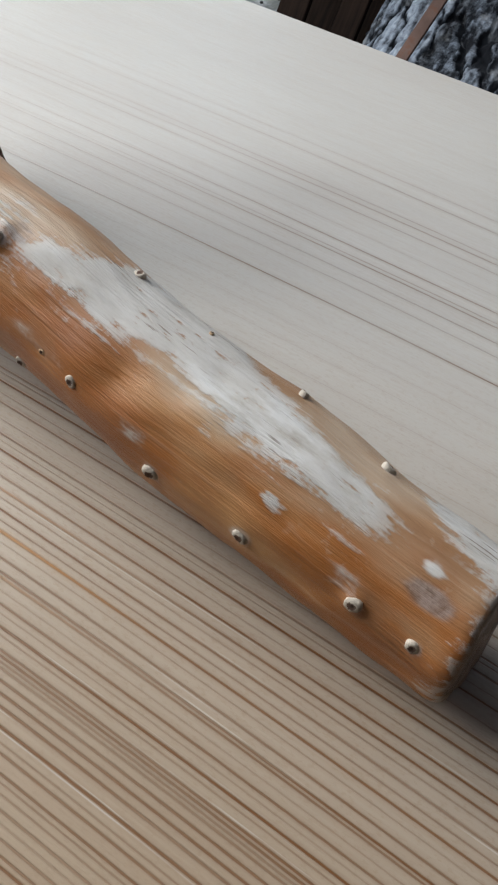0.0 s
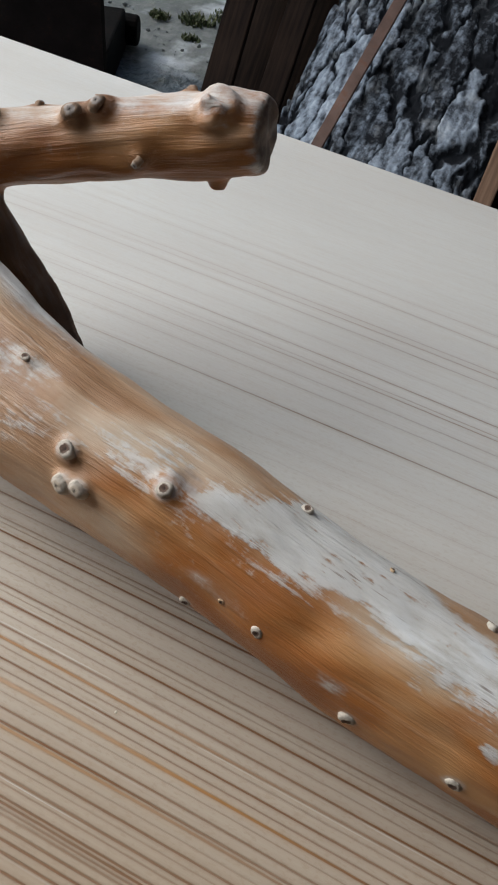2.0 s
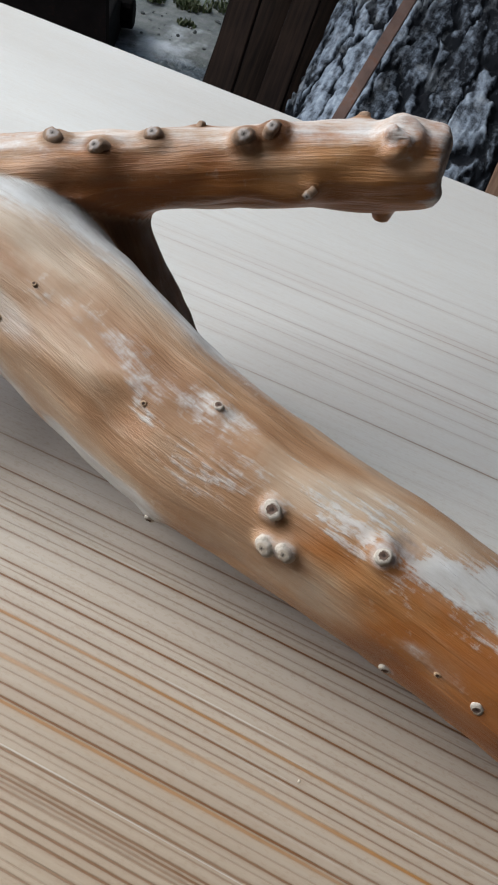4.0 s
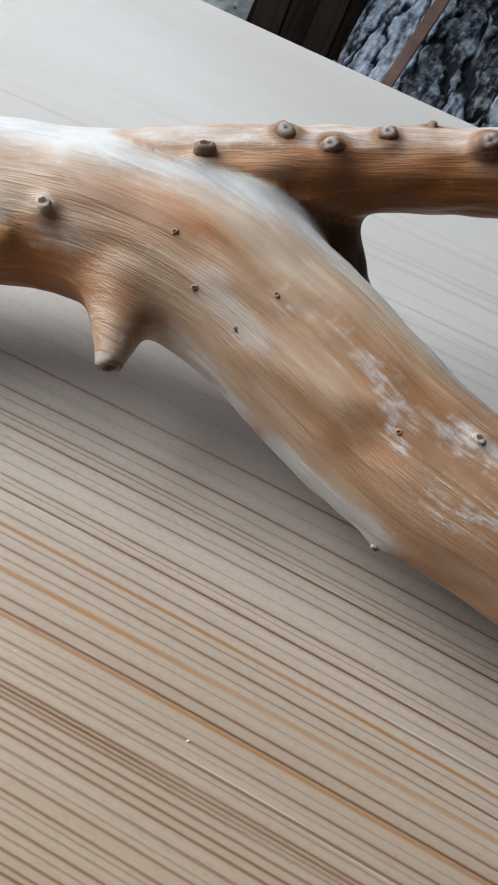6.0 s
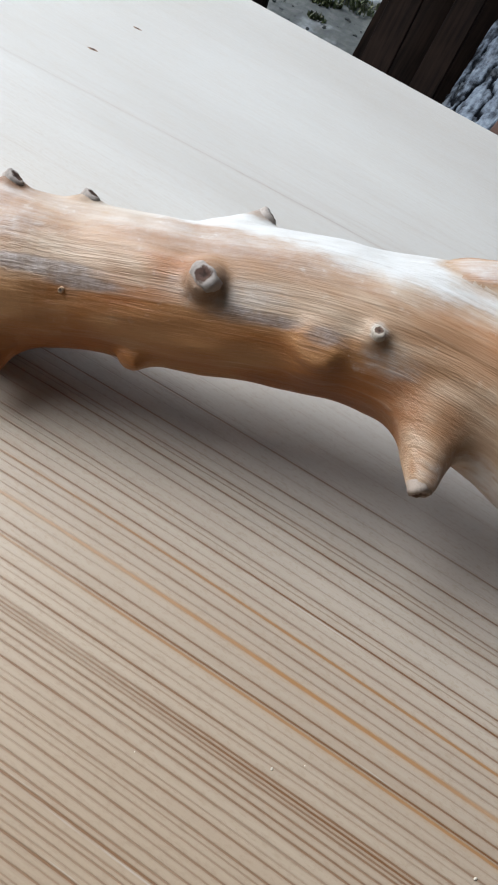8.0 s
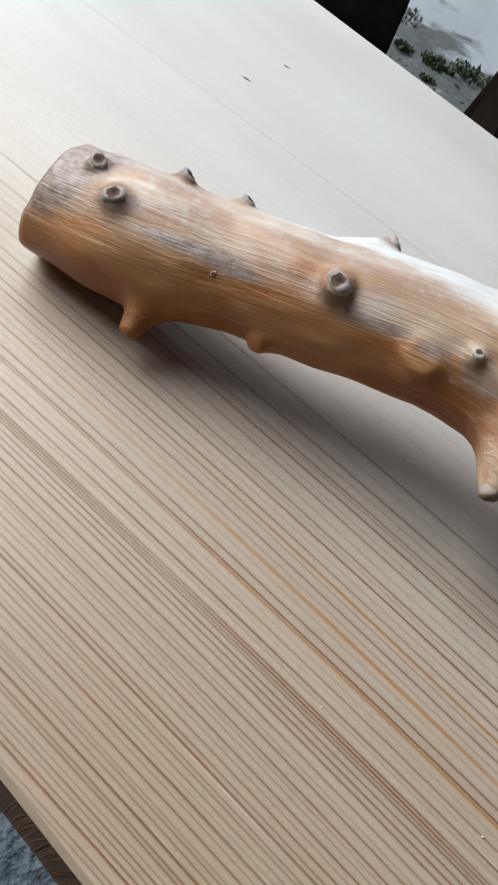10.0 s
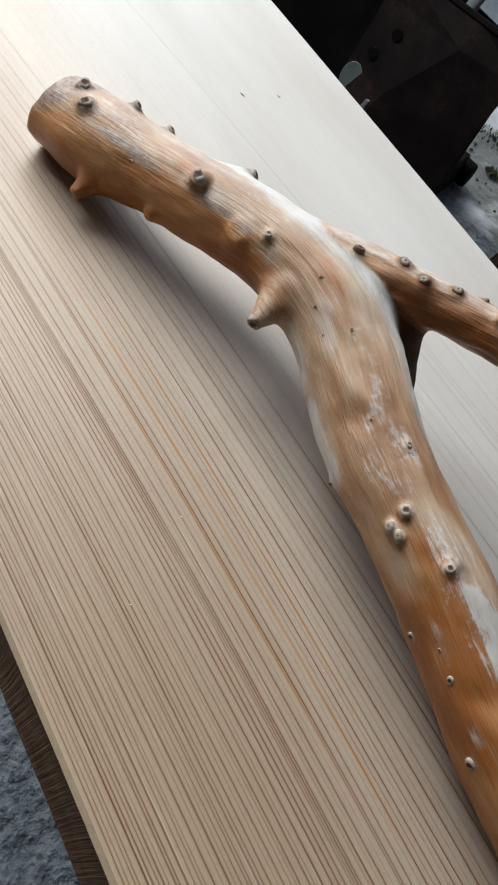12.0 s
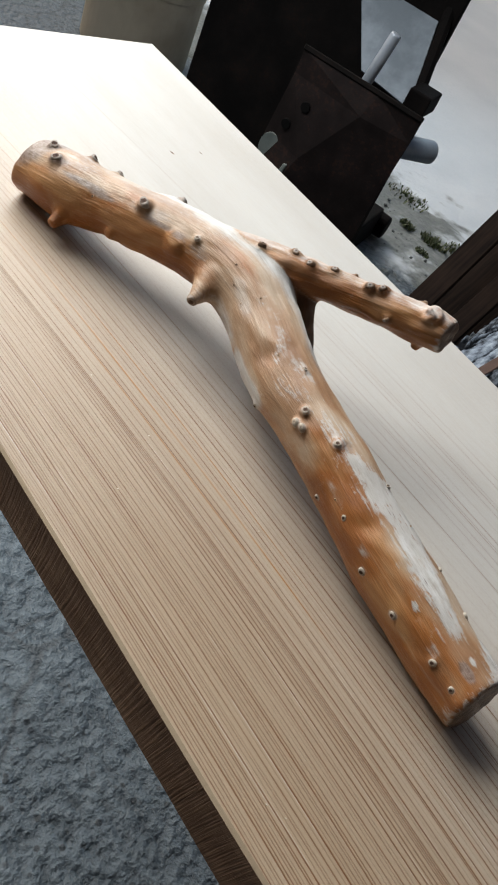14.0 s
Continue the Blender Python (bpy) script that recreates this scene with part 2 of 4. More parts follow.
def knot_wood(name, ring, heart):
    """A cut twig end: growth rings about a dark pith."""
    n = Nodes(name)
    x, y, z = n.split(n.place())
    r = n.math("SQRT", n.math("ADD", n.math("MULTIPLY", x, x), n.math("MULTIPLY", y, y)))
    wob = n.noise(n.place(), 3.2, 4.0)
    rr = n.math("ADD", r, n.math("MULTIPLY", n.math("SUBTRACT", wob, 0.5), 0.5))
    colour = n.ramp(rr, [(0.0, (0.015, 0.010, 0.007)), (0.30, heart), (0.46, heart), (0.62, ring), (0.82, tuple(0.7 * c for c in ring)), (1.0, ring)])
    return n.finish(colour, 0.8, wob, 0.0003, 0.6, spec=0.2)


def rough_concrete():
    """Rough, dark, pitted concrete under the shed; smoother, pale concrete in the yard beyond it, its colour brightened
    for the open sky.
    """
    n = Nodes("rough_concrete")
    p = n.place()
    x, y, z = n.split(p)
    lumps = n.noise(p, 44.0, 3.5, 0.52)
    grit = n.noise(p, 150.0, 4.0, 0.65)
    pits = n.voronoi(p, 55.0)
    wide = n.noise(p, 1.7, 4.0)
    crack = n.voronoi(n.vmath("ADD", p, n.vmath("MULTIPLY", n.node("ShaderNodeTexNoise", Vector=p, Scale=6.0).outputs[1], (0.16, 0.16, 0.16))), 2.6, "DISTANCE_TO_EDGE")
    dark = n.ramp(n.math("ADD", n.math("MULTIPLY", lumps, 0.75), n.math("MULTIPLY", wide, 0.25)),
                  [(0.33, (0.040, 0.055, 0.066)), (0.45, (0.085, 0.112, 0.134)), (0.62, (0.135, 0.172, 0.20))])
    dark = n.mix(n.math("MULTIPLY", n.step(grit, 0.54, 0.68), 0.25), dark, (0.045, 0.05, 0.056))
    pocks = n.math("MULTIPLY", n.step(pits, 0.16, 0.30, 1.0, 0.0), n.step(n.noise(p, 9.0, 2.0), 0.48, 0.60))
    dark = n.mix(n.math("MULTIPLY", pocks, 0.75), dark, (0.022, 0.026, 0.030))
    dark = n.mix(n.step(crack, 0.0, 0.022, 0.5, 0.0), dark, (0.03, 0.034, 0.038))
    # yard colour is raised to carry the brightness of open daylight outside
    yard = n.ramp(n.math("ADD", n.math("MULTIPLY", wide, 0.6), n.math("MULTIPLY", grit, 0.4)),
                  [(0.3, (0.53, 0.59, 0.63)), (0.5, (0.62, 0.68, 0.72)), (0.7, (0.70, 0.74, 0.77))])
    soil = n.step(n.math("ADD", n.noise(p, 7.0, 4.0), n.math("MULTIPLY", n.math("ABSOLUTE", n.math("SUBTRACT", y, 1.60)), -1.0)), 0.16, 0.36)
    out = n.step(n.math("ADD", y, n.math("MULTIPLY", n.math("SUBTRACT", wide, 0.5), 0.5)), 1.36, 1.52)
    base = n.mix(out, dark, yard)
    base = n.mix(n.math("MULTIPLY", soil, 0.8), base, n.ramp(lumps, [(0.35, (0.028, 0.03, 0.024)), (0.5, (0.06, 0.07, 0.045)), (0.65, (0.13, 0.13, 0.115))]))
    relief = n.math("ADD", lumps, n.math("ADD", n.math("MULTIPLY", grit, 0.20), n.math("MULTIPLY", pits, -0.12)))
    return n.finish(base, n.math("MULTIPLY_ADD", lumps, 0.4, 0.35), relief, 0.020, n.math("MULTIPLY_ADD", out, -0.6, 0.9), spec=0.4)


def bark_skin():
    n = Nodes("bark_skin")
    p = n.place()
    h = n.attribute("ridge").outputs["Fac"]
    flake = n.noise(p, 75.0, 6.0, 0.7)
    lichen = n.noise(p, 17.0, 4.0, 0.6)
    base = n.ramp(n.math("ADD", n.math("MULTIPLY", h, 0.75), n.math("MULTIPLY", n.math("SUBTRACT", flake, 0.5), 1.0)),
                  [(0.12, (0.012, 0.014, 0.018)), (0.28, (0.085, 0.10, 0.122)), (0.46, (0.24, 0.285, 0.345)), (0.66, (0.40, 0.47, 0.55)), (0.9, (0.60, 0.66, 0.72))])
    base = n.mix(n.math("MULTIPLY", n.step(lichen, 0.55, 0.7), 0.45), base, (0.46, 0.50, 0.54))
    return n.finish(base, 0.9, flake, 0.006, 0.8, spec=0.15)


def old_steel(name, dark, light, rough=0.5, metal=0.6, rust=0.2):
    n = Nodes(name)
    p = n.place()
    blot = n.noise(p, 11.0, 5.0, 0.6)
    fine = n.noise(p, 130.0, 3.0, 0.6)
    colour = n.mix(n.step(blot, 0.35, 0.7), dark, light)
    colour = n.mix(n.math("MULTIPLY", n.step(n.math("ADD", n.math("MULTIPLY", blot, 0.5), n.math("MULTIPLY", fine, 0.5)), 0.52, 0.64), rust), colour, (0.16, 0.06, 0.03))
    return n.finish(colour, n.math("MULTIPLY_ADD", fine, 0.25, rough - 0.12), fine, 0.0006, 0.4, metal=metal, spec=0.12 if dark[0] < 0.02 else 0.5)


def painted_board(name, colour_a, colour_b):
    n = Nodes(name)
    p = n.place()
    colour = n.mix(n.step(n.noise(p, 3.0, 5.0), 0.35, 0.65), colour_a, colour_b)
    return n.finish(colour, 0.85, n.noise(p, 40.0, 4.0), 0.003, 0.5, spec=0.2)


def grass_blade():
    n = Nodes("grass_blade")
    info = n.tree.nodes.new("ShaderNodeNewGeometry")
    colour = n.ramp(info.outputs["Random Per Island"], [(0.0, (0.07, 0.085, 0.04)), (0.55, (0.10, 0.14, 0.055)), (1.0, (0.20, 0.21, 0.12))])
    return n.finish(colour, 0.6)


SOFTWOOD, SAWN, PEELED = planed_softwood(), sawn_edge(), peeled_wood()
KNOT_PALE = knot_wood("pale_knot", (0.54, 0.475, 0.395), (0.12, 0.075, 0.055))
KNOT_TIP = knot_wood("tip_knot", (0.42, 0.34, 0.28), (0.15, 0.10, 0.075))
KNOT_GREY = knot_wood("grey_knot", (0.30, 0.20, 0.135), (0.40, 0.345, 0.31))
KNOT_PIN = knot_wood("pin_knot_wood", (0.50, 0.35, 0.22), (0.10, 0.06, 0.04))
KNOT_WHITE = knot_wood("white_knot", (0.54, 0.47, 0.39), (0.44, 0.36, 0.28))
KNOT_BARK = knot_wood("bark_knot", (0.40, 0.35, 0.31), (0.085, 0.048, 0.035))
KNOT_DARK = knot_wood("dark_knot", (0.28, 0.185, 0.13), (0.075, 0.045, 0.032))
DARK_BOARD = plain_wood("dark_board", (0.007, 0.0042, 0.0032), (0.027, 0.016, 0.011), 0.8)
BROWN_BOARD = plain_wood("brown_board", (0.10, 0.06, 0.04), (0.22, 0.14, 0.095), 0.75)
RUSTY = old_steel("rusty_bar", (0.085, 0.05, 0.04), (0.16, 0.10, 0.08), 0.75, 0.2, 0.5)
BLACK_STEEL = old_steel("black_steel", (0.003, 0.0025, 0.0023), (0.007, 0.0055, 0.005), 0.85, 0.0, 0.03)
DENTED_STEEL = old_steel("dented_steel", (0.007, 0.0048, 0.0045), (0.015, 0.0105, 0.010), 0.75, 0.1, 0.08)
PALE_PLATE = old_steel("pale_plate", (0.07, 0.085, 0.08), (0.13, 0.15, 0.14), 0.6, 0.0, 0.1)
CHUTE_STEEL = old_steel("chute_steel", (0.08, 0.10, 0.12), (0.15, 0.18, 0.21), 0.5, 0.3, 0.03)
HOLE_SHADE = old_steel("bolt_hole_shade", (0.002, 0.002, 0.002), (0.004, 0.003, 0.003), 0.9, 0.0, 0.0)
GREY_STEEL = old_steel("grey_steel", (0.22, 0.27, 0.32), (0.34, 0.40, 0.45), 0.45, 0.3, 0.03)
LEVER_STEEL = old_steel("lever_steel", (0.27, 0.31, 0.36), (0.38, 0.42, 0.47), 0.45, 0.3, 0.05)
CONCRETE, BARK, GRASS = rough_concrete(), bark_skin(), grass_blade()
STONE = painted_board("grey_stone", (0.09, 0.10, 0.10), (0.20, 0.215, 0.22))
SHED = painted_board("shed_boards", (0.15, 0.11, 0.08), (0.24, 0.18, 0.13))
CRUMB = painted_board("crumb_wood", (0.58, 0.50, 0.40), (0.72, 0.65, 0.54))
PALE_DRUM = painted_board("pale_drum", (0.30, 0.255, 0.19), (0.46, 0.40, 0.31))


# ---- building helpers ----
def link_mesh(name, bm, materials, smooth=False):
    data = bpy.data.meshes.new(name)
    bm.to_mesh(data)
    bm.free()
    for m in materials if isinstance(materials, (list, tuple)) else [materials]:
        data.materials.append(m)
    if smooth:
        data.polygons.foreach_set("use_smooth", [True] * len(data.polygons))
    return new(name, data)


def part(name, bm, material, parent, label="", smooth=False, place=None):
    """Links a bmesh as one mesh object under a thing or a part."""
    ob = link_mesh(name, bm, material, smooth)
    ob.parent = parent
    if place is not None:
        ob.matrix_parent_inverse = Matrix.Identity(4)
        ob.matrix_basis = parent.matrix_world.inverted() @ place if parent.matrix_world != Matrix.Identity(4) else place
    if label:
        tagged(ob, label)
    return ob


def box(size, at=(0, 0, 0), bevel=0.0, turn=None):
    """A box of that size about at, with bevelled edges."""
    bm = bmesh.new()
    bmesh.ops.create_cube(bm, size=1.0)
    bmesh.ops.scale(bm, vec=size, verts=bm.verts)
    if bevel:
        bmesh.ops.bevel(bm, geom=bm.edges[:], offset=bevel, segments=2, profile=0.5, affect="EDGES")
    if turn is not None:
        bmesh.ops.transform(bm, matrix=turn, verts=bm.verts)
    bmesh.ops.translate(bm, vec=at, verts=bm.verts)
    return bm


def rod(a, b, r1, r2=None, sides=20, bevel=0.0):
    a, b = Vector(a), Vector(b)
    bm = bmesh.new()
    bmesh.ops.create_cone(bm, cap_ends=True, segments=sides, radius1=r1, radius2=r1 if r2 is None else r2, depth=(b - a).length)
    if bevel:
        caps = [e for e in bm.edges if len(e.link_faces) == 2 and any(len(f.verts) > 4 for f in e.link_faces)]
        bmesh.ops.bevel(bm, geom=caps, offset=bevel, segments=2, profile=0.5, affect="EDGES")
    turn = (b - a).to_track_quat("Z", "Y").to_matrix().to_4x4()
    bmesh.ops.transform(bm, matrix=Matrix.Translation((a + b) / 2) @ turn, verts=bm.verts)
    return bm


# ---- the ground and the shed ----
def ground_sheet():
    """One sheet to the horizon, finely cut and lumpy about the slab."""
    bm = bmesh.new()
    steps = 150
    grid = {}
    for i in range(steps + 1):
        for j in range(steps + 1):
            x, y = -1.9 + 3.2 * i / steps, -0.9 + 3.4 * j / steps
            rim = min(i, j, steps - i, steps - j) / 12
            h = noise.fractal((x * 9, y * 9, 0.3), 0.9, 2.1, 4) * 0.007 * min(1, rim)
            grid[i, j] = bm.verts.new((x, y, h))
    for i in range(steps):
        for j in range(steps):
            bm.faces.new((grid[i, j], grid[i + 1, j], grid[i + 1, j + 1], grid[i, j + 1]))
    ring = [grid[i, 0] for i in range(steps)] + [grid[steps, j] for j in range(steps)]
    ring += [grid[i, steps] for i in range(steps, 0, -1)] + [grid[0, j] for j in range(steps, 0, -1)]
    last = ring
    for reach in (3.0, 8.0, 40.0, 900.0):
        outer = []
        for v in ring:
            d = Vector((v.co.x + 0.3, v.co.y - 0.8, 0))
            outer.append(bm.verts.new((d.normalized() * max(reach, d.length + 0.2) + Vector((-0.3, 0.8, 0)))))
        for k in range(len(ring)):
            m = (k + 1) % len(ring)
            bm.faces.new((last[k], outer[k], outer[m], last[m]))
        last = outer
    bmesh.ops.recalc_face_normals(bm, faces=bm.faces[:])
    return bm


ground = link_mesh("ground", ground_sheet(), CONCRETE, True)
tagged(ground, "rough grey concrete ground with pits and cracks", "ground", kind="structure")

# added walls and an unseen roof; the roof's west edge grades sunlight along the slab
for name, size, at, label in (
        ("wall_south", (8.0, 0.12, 2.26), (0.6, -4.6, 1.13), "plain boarded wall added to close the place around the slab"),
        ("wall_east", (0.12, 6.6, 2.26), (3.4, -1.2, 1.13), "plain boarded wall added to close the place around the slab"),
        ("wall_north", (3.1, 0.12, 1.5), (1.70, 2.16, 0.75), "plain boarded wall added to close the place around the slab"),
        ("ceiling", (4.97, 4.9, 0.10), (0.975, -2.2, 2.32), "plain boarded ceiling, unseen, added to shade the slab's right end")):
    tagged(link_mesh(name, box(size, at, 0.004), SHED), label, "ceiling" if name == "ceiling" else "wall", kind="structure")


# ---- the slab ----
# growth rings of the slab, counted from its front edge: where they lie across it, in millimetres
RINGS_MID = [344, 340, 337, 335, 333, 331, 330, 329, 328, 324, 320, 315, 314, 311, 305, 300, 295, 292, 286, 282, 274, 268, 264, 257, 246]
RINGS_BACK = [174, 162, 156, 149, 147, 142, 134, 123, 118, 115, 100, 93, 60, 36, 18]
BOLD = {-174: 0.8, -156: 0.55, -149: 0.65, -142: 0.7, -123: 0.5, -134: 0.35, -329: 1.0, -314: 1.0, -320: 0.8, -300: 0.9, -268: 1.0, -286: 1.0, -344: 0.8}
HONEY = {-305: 1.0, -295: 0.45, -315: 0.5}


def bow(x):
    """How far a ring swings across the slab along its length."""
    return -0.12 * (x - 0.35) ** 2


def ring_table():
    """Rings as rows of place across, boldness and honey tint, from the front edge to the back."""
    rnd = random.Random(5)
    rows = []
    at = -0.425
    while at < -0.3445:
        rows.append((at, rnd.choice((0.5, 0.65, 0.8, 1.0)), 0.0))
        at += rnd.uniform(0.0010, 0.0025)
    for mm in RINGS_MID:
        y = -mm / 1000
        x = 0.153 + (mm - 246) / 98 * 0.058
        rows.append((y - bow(x), BOLD.get(-mm, rnd.uniform(0.8, 0.95)), HONEY.get(-mm, 0.0)))
    marks = sorted(r[0] for r in rows if r[0] > -0.3445)
    for low, high in zip(marks, marks[1:]):
        if high - low > 0.0036:
            rows.append(((low + high) / 2 + rnd.uniform(-0.0006, 0.0006), rnd.uniform(0.3, 0.55), 0.0))
    for mm in (239, 231, 222, 213, 207, 198, 190, 183):
        rows.append((-mm / 1000, rnd.uniform(0.10, 0.26), 0.0))
    # rings near the back are faint, as if washed out by sheen
    for mm in RINGS_BACK:
        faint = 0.6 if mm > 85 else 0.14
        rows.append((-mm / 1000 - bow(0.36), BOLD.get(-mm, rnd.uniform(0.7, 1.0) * faint), 0.0))
    for at in (-0.128, -0.137, -0.153, -0.169, -0.107, -0.088, -0.08, -0.048, -0.027, -0.005, 0.012):
        rows.append((at, rnd.uniform(0.03, 0.10), 0.0))
    return sorted(rows)


def slab_mesh():
    """A thick plank: planed top cut along its rings, rough-sawn edges that wander a little, softened arrises."""
    x0, x1, y0, y1, thick, b = -0.272, 1.55, -0.4, 0.0, 0.041, 0.0016
    rings = ring_table()
    spots = np.array([r[0] for r in rings])
    rows = sorted({round(v, 5) for v in np.concatenate([np.arange(-0.44, 0.13, 0.002), spots, spots - 0.0004, spots + 0.0004, spots + 0.0009, spots - 0.0009])})
    nx = 110
    xs = [x0 + (x1 - x0) * i / nx for i in range(nx + 1)]
    front = [y0 + 0.0011 * noise.noise((x * 7, 3.1, 0)) for x in xs]
    rear = [y1 + 0.0008 * noise.noise((x * 6, 9.7, 0)) for x in xs]
    bm = bmesh.new()
    away = bm.verts.layers.float.new("ring_distance")
    bold = bm.verts.layers.float.new("ring_bold")
    honey = bm.verts.layers.float.new("ring_honey")
    grid = []
    for w in rows:
        k = int(np.abs(spots - w).argmin())
        line = []
        for x, lo, hi in zip(xs, front, rear):
            y = w + bow(x) + 0.0005 * noise.noise((x * 9, w * 70, 1.0)) + 0.0012 * noise.noise((x * 3, w * 30, 2.0))
            v = bm.verts.new((x, min(max(y, lo + b), hi - b), SLAB_TOP))
            # boldness drops towards the left to imitate sheen that hides the rings
            v[away], v[bold], v[honey] = abs(w - spots[k]), rings[k][1] * (float(np.interp(x, (-0.1, 0.12, 0.34), (0.55, 0.95, 1.10))) if w < -0.19 else float(np.interp(x, (0.05, 0.36), (0.8 if abs(spots[k] + 0.123) < 0.001 else 0.15, 1.0)))), rings[k][2] * float(np.interp(x, (0.02, 0.16, 0.30, 0.38), (0.25, 1.0, 1.0, 0.1)))
            line.append(v)
        grid.append(line)
    for low, high in zip(grid, grid[1:]):
        for i in range(nx):
            if high[i].co.y - low[i].co.y + high[i + 1].co.y - low[i + 1].co.y > 1e-6:
                bm.faces.new((low[i], low[i + 1], high[i + 1], high[i]))
    spare = [v for v in bm.verts if not v.link_faces]
    bmesh.ops.delete(bm, geom=spare, context="VERTS")
    # the edges and the underside
    sides = []
    for x, lo, hi in zip(xs, front, rear):
        low = 0.004 * noise.noise((x * 5, 5.5, 0)) + 0.0012 * noise.noise((x * 40, 5.5, 0))
        prof = [(hi - b, 0.0), (hi, -b), (hi, -thick), (lo + 0.004, -thick + low), (lo, -thick + 0.004 + low), (lo + 0.0006, -0.02), (lo, -b), (lo + b, 0.0)]
        sides.append([bm.verts.new((x, y, SLAB_TOP + z)) for y, z in prof])
    for r in sides:
        for v in r:
            v[away] = 0.005
    for a, c in zip(sides, sides[1:]):
        for k in range(len(a) - 1):
            f = bm.faces.new((a[k], c[k], c[k + 1], a[k + 1]))
            f.material_index = 0 if k in (0, 6) else 1
    for r in (sides[0], sides[-1]):
        bm.faces.new(r).material_index = 2
    bmesh.ops.recalc_face_normals(bm, faces=[f for f in bm.faces if f.material_index or f.normal.z < 0.99])
    return bm


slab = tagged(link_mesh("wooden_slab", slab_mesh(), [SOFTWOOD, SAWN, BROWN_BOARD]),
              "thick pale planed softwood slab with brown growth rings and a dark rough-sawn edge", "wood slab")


def trestle(x):
    base = tagged(new("trestle"), "plain dark timber trestle under the wooden slab", "trestle", "trestles under the slab")
    base.location = (x, 0, 0)
    bpy.context.view_layer.update()
    part("beam", box((0.07, 0.26, 0.07), (0, -0.15, SLAB_TOP - 0.041 - 0.037), 0.004), DARK_BOARD, base)
    for y in (-0.13, -0.05):
        part("leg", box((0.06, 0.05, SLAB_TOP - 0.114), (0, y, (SLAB_TOP - 0.114) / 2), 0.004), DARK_BOARD, base)
    return base


trestle(0.62)
trestle(1.30)


# ---- the peeled branch ----
def smooth_line(points, n=9):
    """Catmull-Rom through rows of x, y, z, radius."""
    p = np.array(points, float)
    q = np.vstack([2 * p[0] - p[1], p, 2 * p[-1] - p[-2]])
    out = []
    for i in range(1, len(q) - 2):
        a, b, c, d = q[i - 1:i + 3]
        for u in np.arange(n) / n:
            out.append(0.5 * (2 * b + (c - a) * u + (2 * a - 5 * b + 4 * c - d) * u * u + (3 * b - a - 3 * c + d) * u ** 3))
    out.append(p[-1])
    return np.array(out)


# heights are above the slab's top
STEM = smooth_line([
    (-0.03, -0.283, 0.0205, 0.0208), (-0.002, -0.2756, 0.0222, 0.0213), (0.03, -0.2678, 0.0282, 0.0229), (0.06, -0.2569, 0.0346, 0.0204),
    (0.09, -0.2467, 0.0409, 0.0202), (0.12, -0.2368, 0.0469, 0.0195), (0.15, -0.2308, 0.0495, 0.0193), (0.18, -0.2295, 0.0478, 0.0207),
    (0.21, -0.234, 0.0429, 0.0224), (0.24, -0.2423, 0.0387, 0.0218), (0.27, -0.2481, 0.0384, 0.0196), (0.30, -0.2512, 0.0354, 0.0201),
    (0.33, -0.2553, 0.0311, 0.0195), (0.36, -0.2593, 0.0284, 0.0195), (0.39, -0.2619, 0.0257, 0.0188), (0.42, -0.266, 0.0234, 0.0179),
    (0.447, -0.2685, 0.0228, 0.0174), (0.48, -0.27, 0.0220, 0.0170)])
ARM = smooth_line([(0.115, -0.237, 0.047, 0.0090), (0.15, -0.2189, 0.0626, 0.0109), (0.18, -0.1983, 0.0676, 0.0118), (0.21, -0.1782, 0.0723, 0.0112),
                   (0.24, -0.1648, 0.0783, 0.0119), (0.27, -0.1525, 0.084, 0.0117), (0.30, -0.1390, 0.0900, 0.0108), (0.33, -0.126, 0.096, 0.0105)])
# the swelling of the stem below the fork
SHOULDER = smooth_line([(0.095, -0.238, 0.043, 0.0170), (0.14, -0.2262, 0.0515, 0.0190), (0.172, -0.2215, 0.0535, 0.0190), (0.195, -0.2225, 0.0480, 0.0165), (0.222, -0.231, 0.0425, 0.0155)])
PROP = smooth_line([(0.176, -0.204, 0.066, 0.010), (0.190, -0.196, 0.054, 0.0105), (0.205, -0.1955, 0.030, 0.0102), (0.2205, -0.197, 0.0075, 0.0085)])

STUBS = []


def stub(foot, tip, r1, r2, soft, look_of_end, proud=0.0):
    """Notes a twig stub: foot, tip, radii of foot and tip, how softly it swells from the stem, the look of its end."""
    way = (Vector(tip) - Vector(foot)).normalized()
    STUBS.append((foot, tuple(Vector(tip) + way * (0.0018 + proud)), r1, r2, soft, look_of_end))


stub((0.159, -0.246, 0.047), (0.1672, -0.2648, 0.0405), 0.0090, 0.0040, 0.008, "tip", -0.003)
stub((0.0445, -0.277, 0.022), (0.0475, -0.2915, 0.0135), 0.0080, 0.0034, 0.006, "worn")
stub((0.086, -0.234, 0.051), (0.0905, -0.2255, 0.0575), 0.0072, 0.0036, 0.004, "bark", 0.0004)
stub((0.093, -0.256, 0.055), (0.0935, -0.2612, 0.0632), 0.0062, 0.0043, 0.003, "bark", -0.0034)
stub((0.1255, -0.250, 0.051), (0.1258, -0.2545, 0.0562), 0.0064, 0.0048, 0.006, "burl", -0.0015)
stub((0.136, -0.246, 0.06), (0.1366, -0.248, 0.0655), 0.0036, 0.0023, 0.003, "pale", -0.0022)
stub((0.0815, -0.262, 0.031), (0.0825, -0.2702, 0.0295), 0.0062, 0.0032, 0.004, "worn", 0.0012)
stub((0.023, -0.279, 0.042), (0.0225, -0.2825, 0.0485), 0.0058, 0.0042, 0.004, "bark", -0.0022)
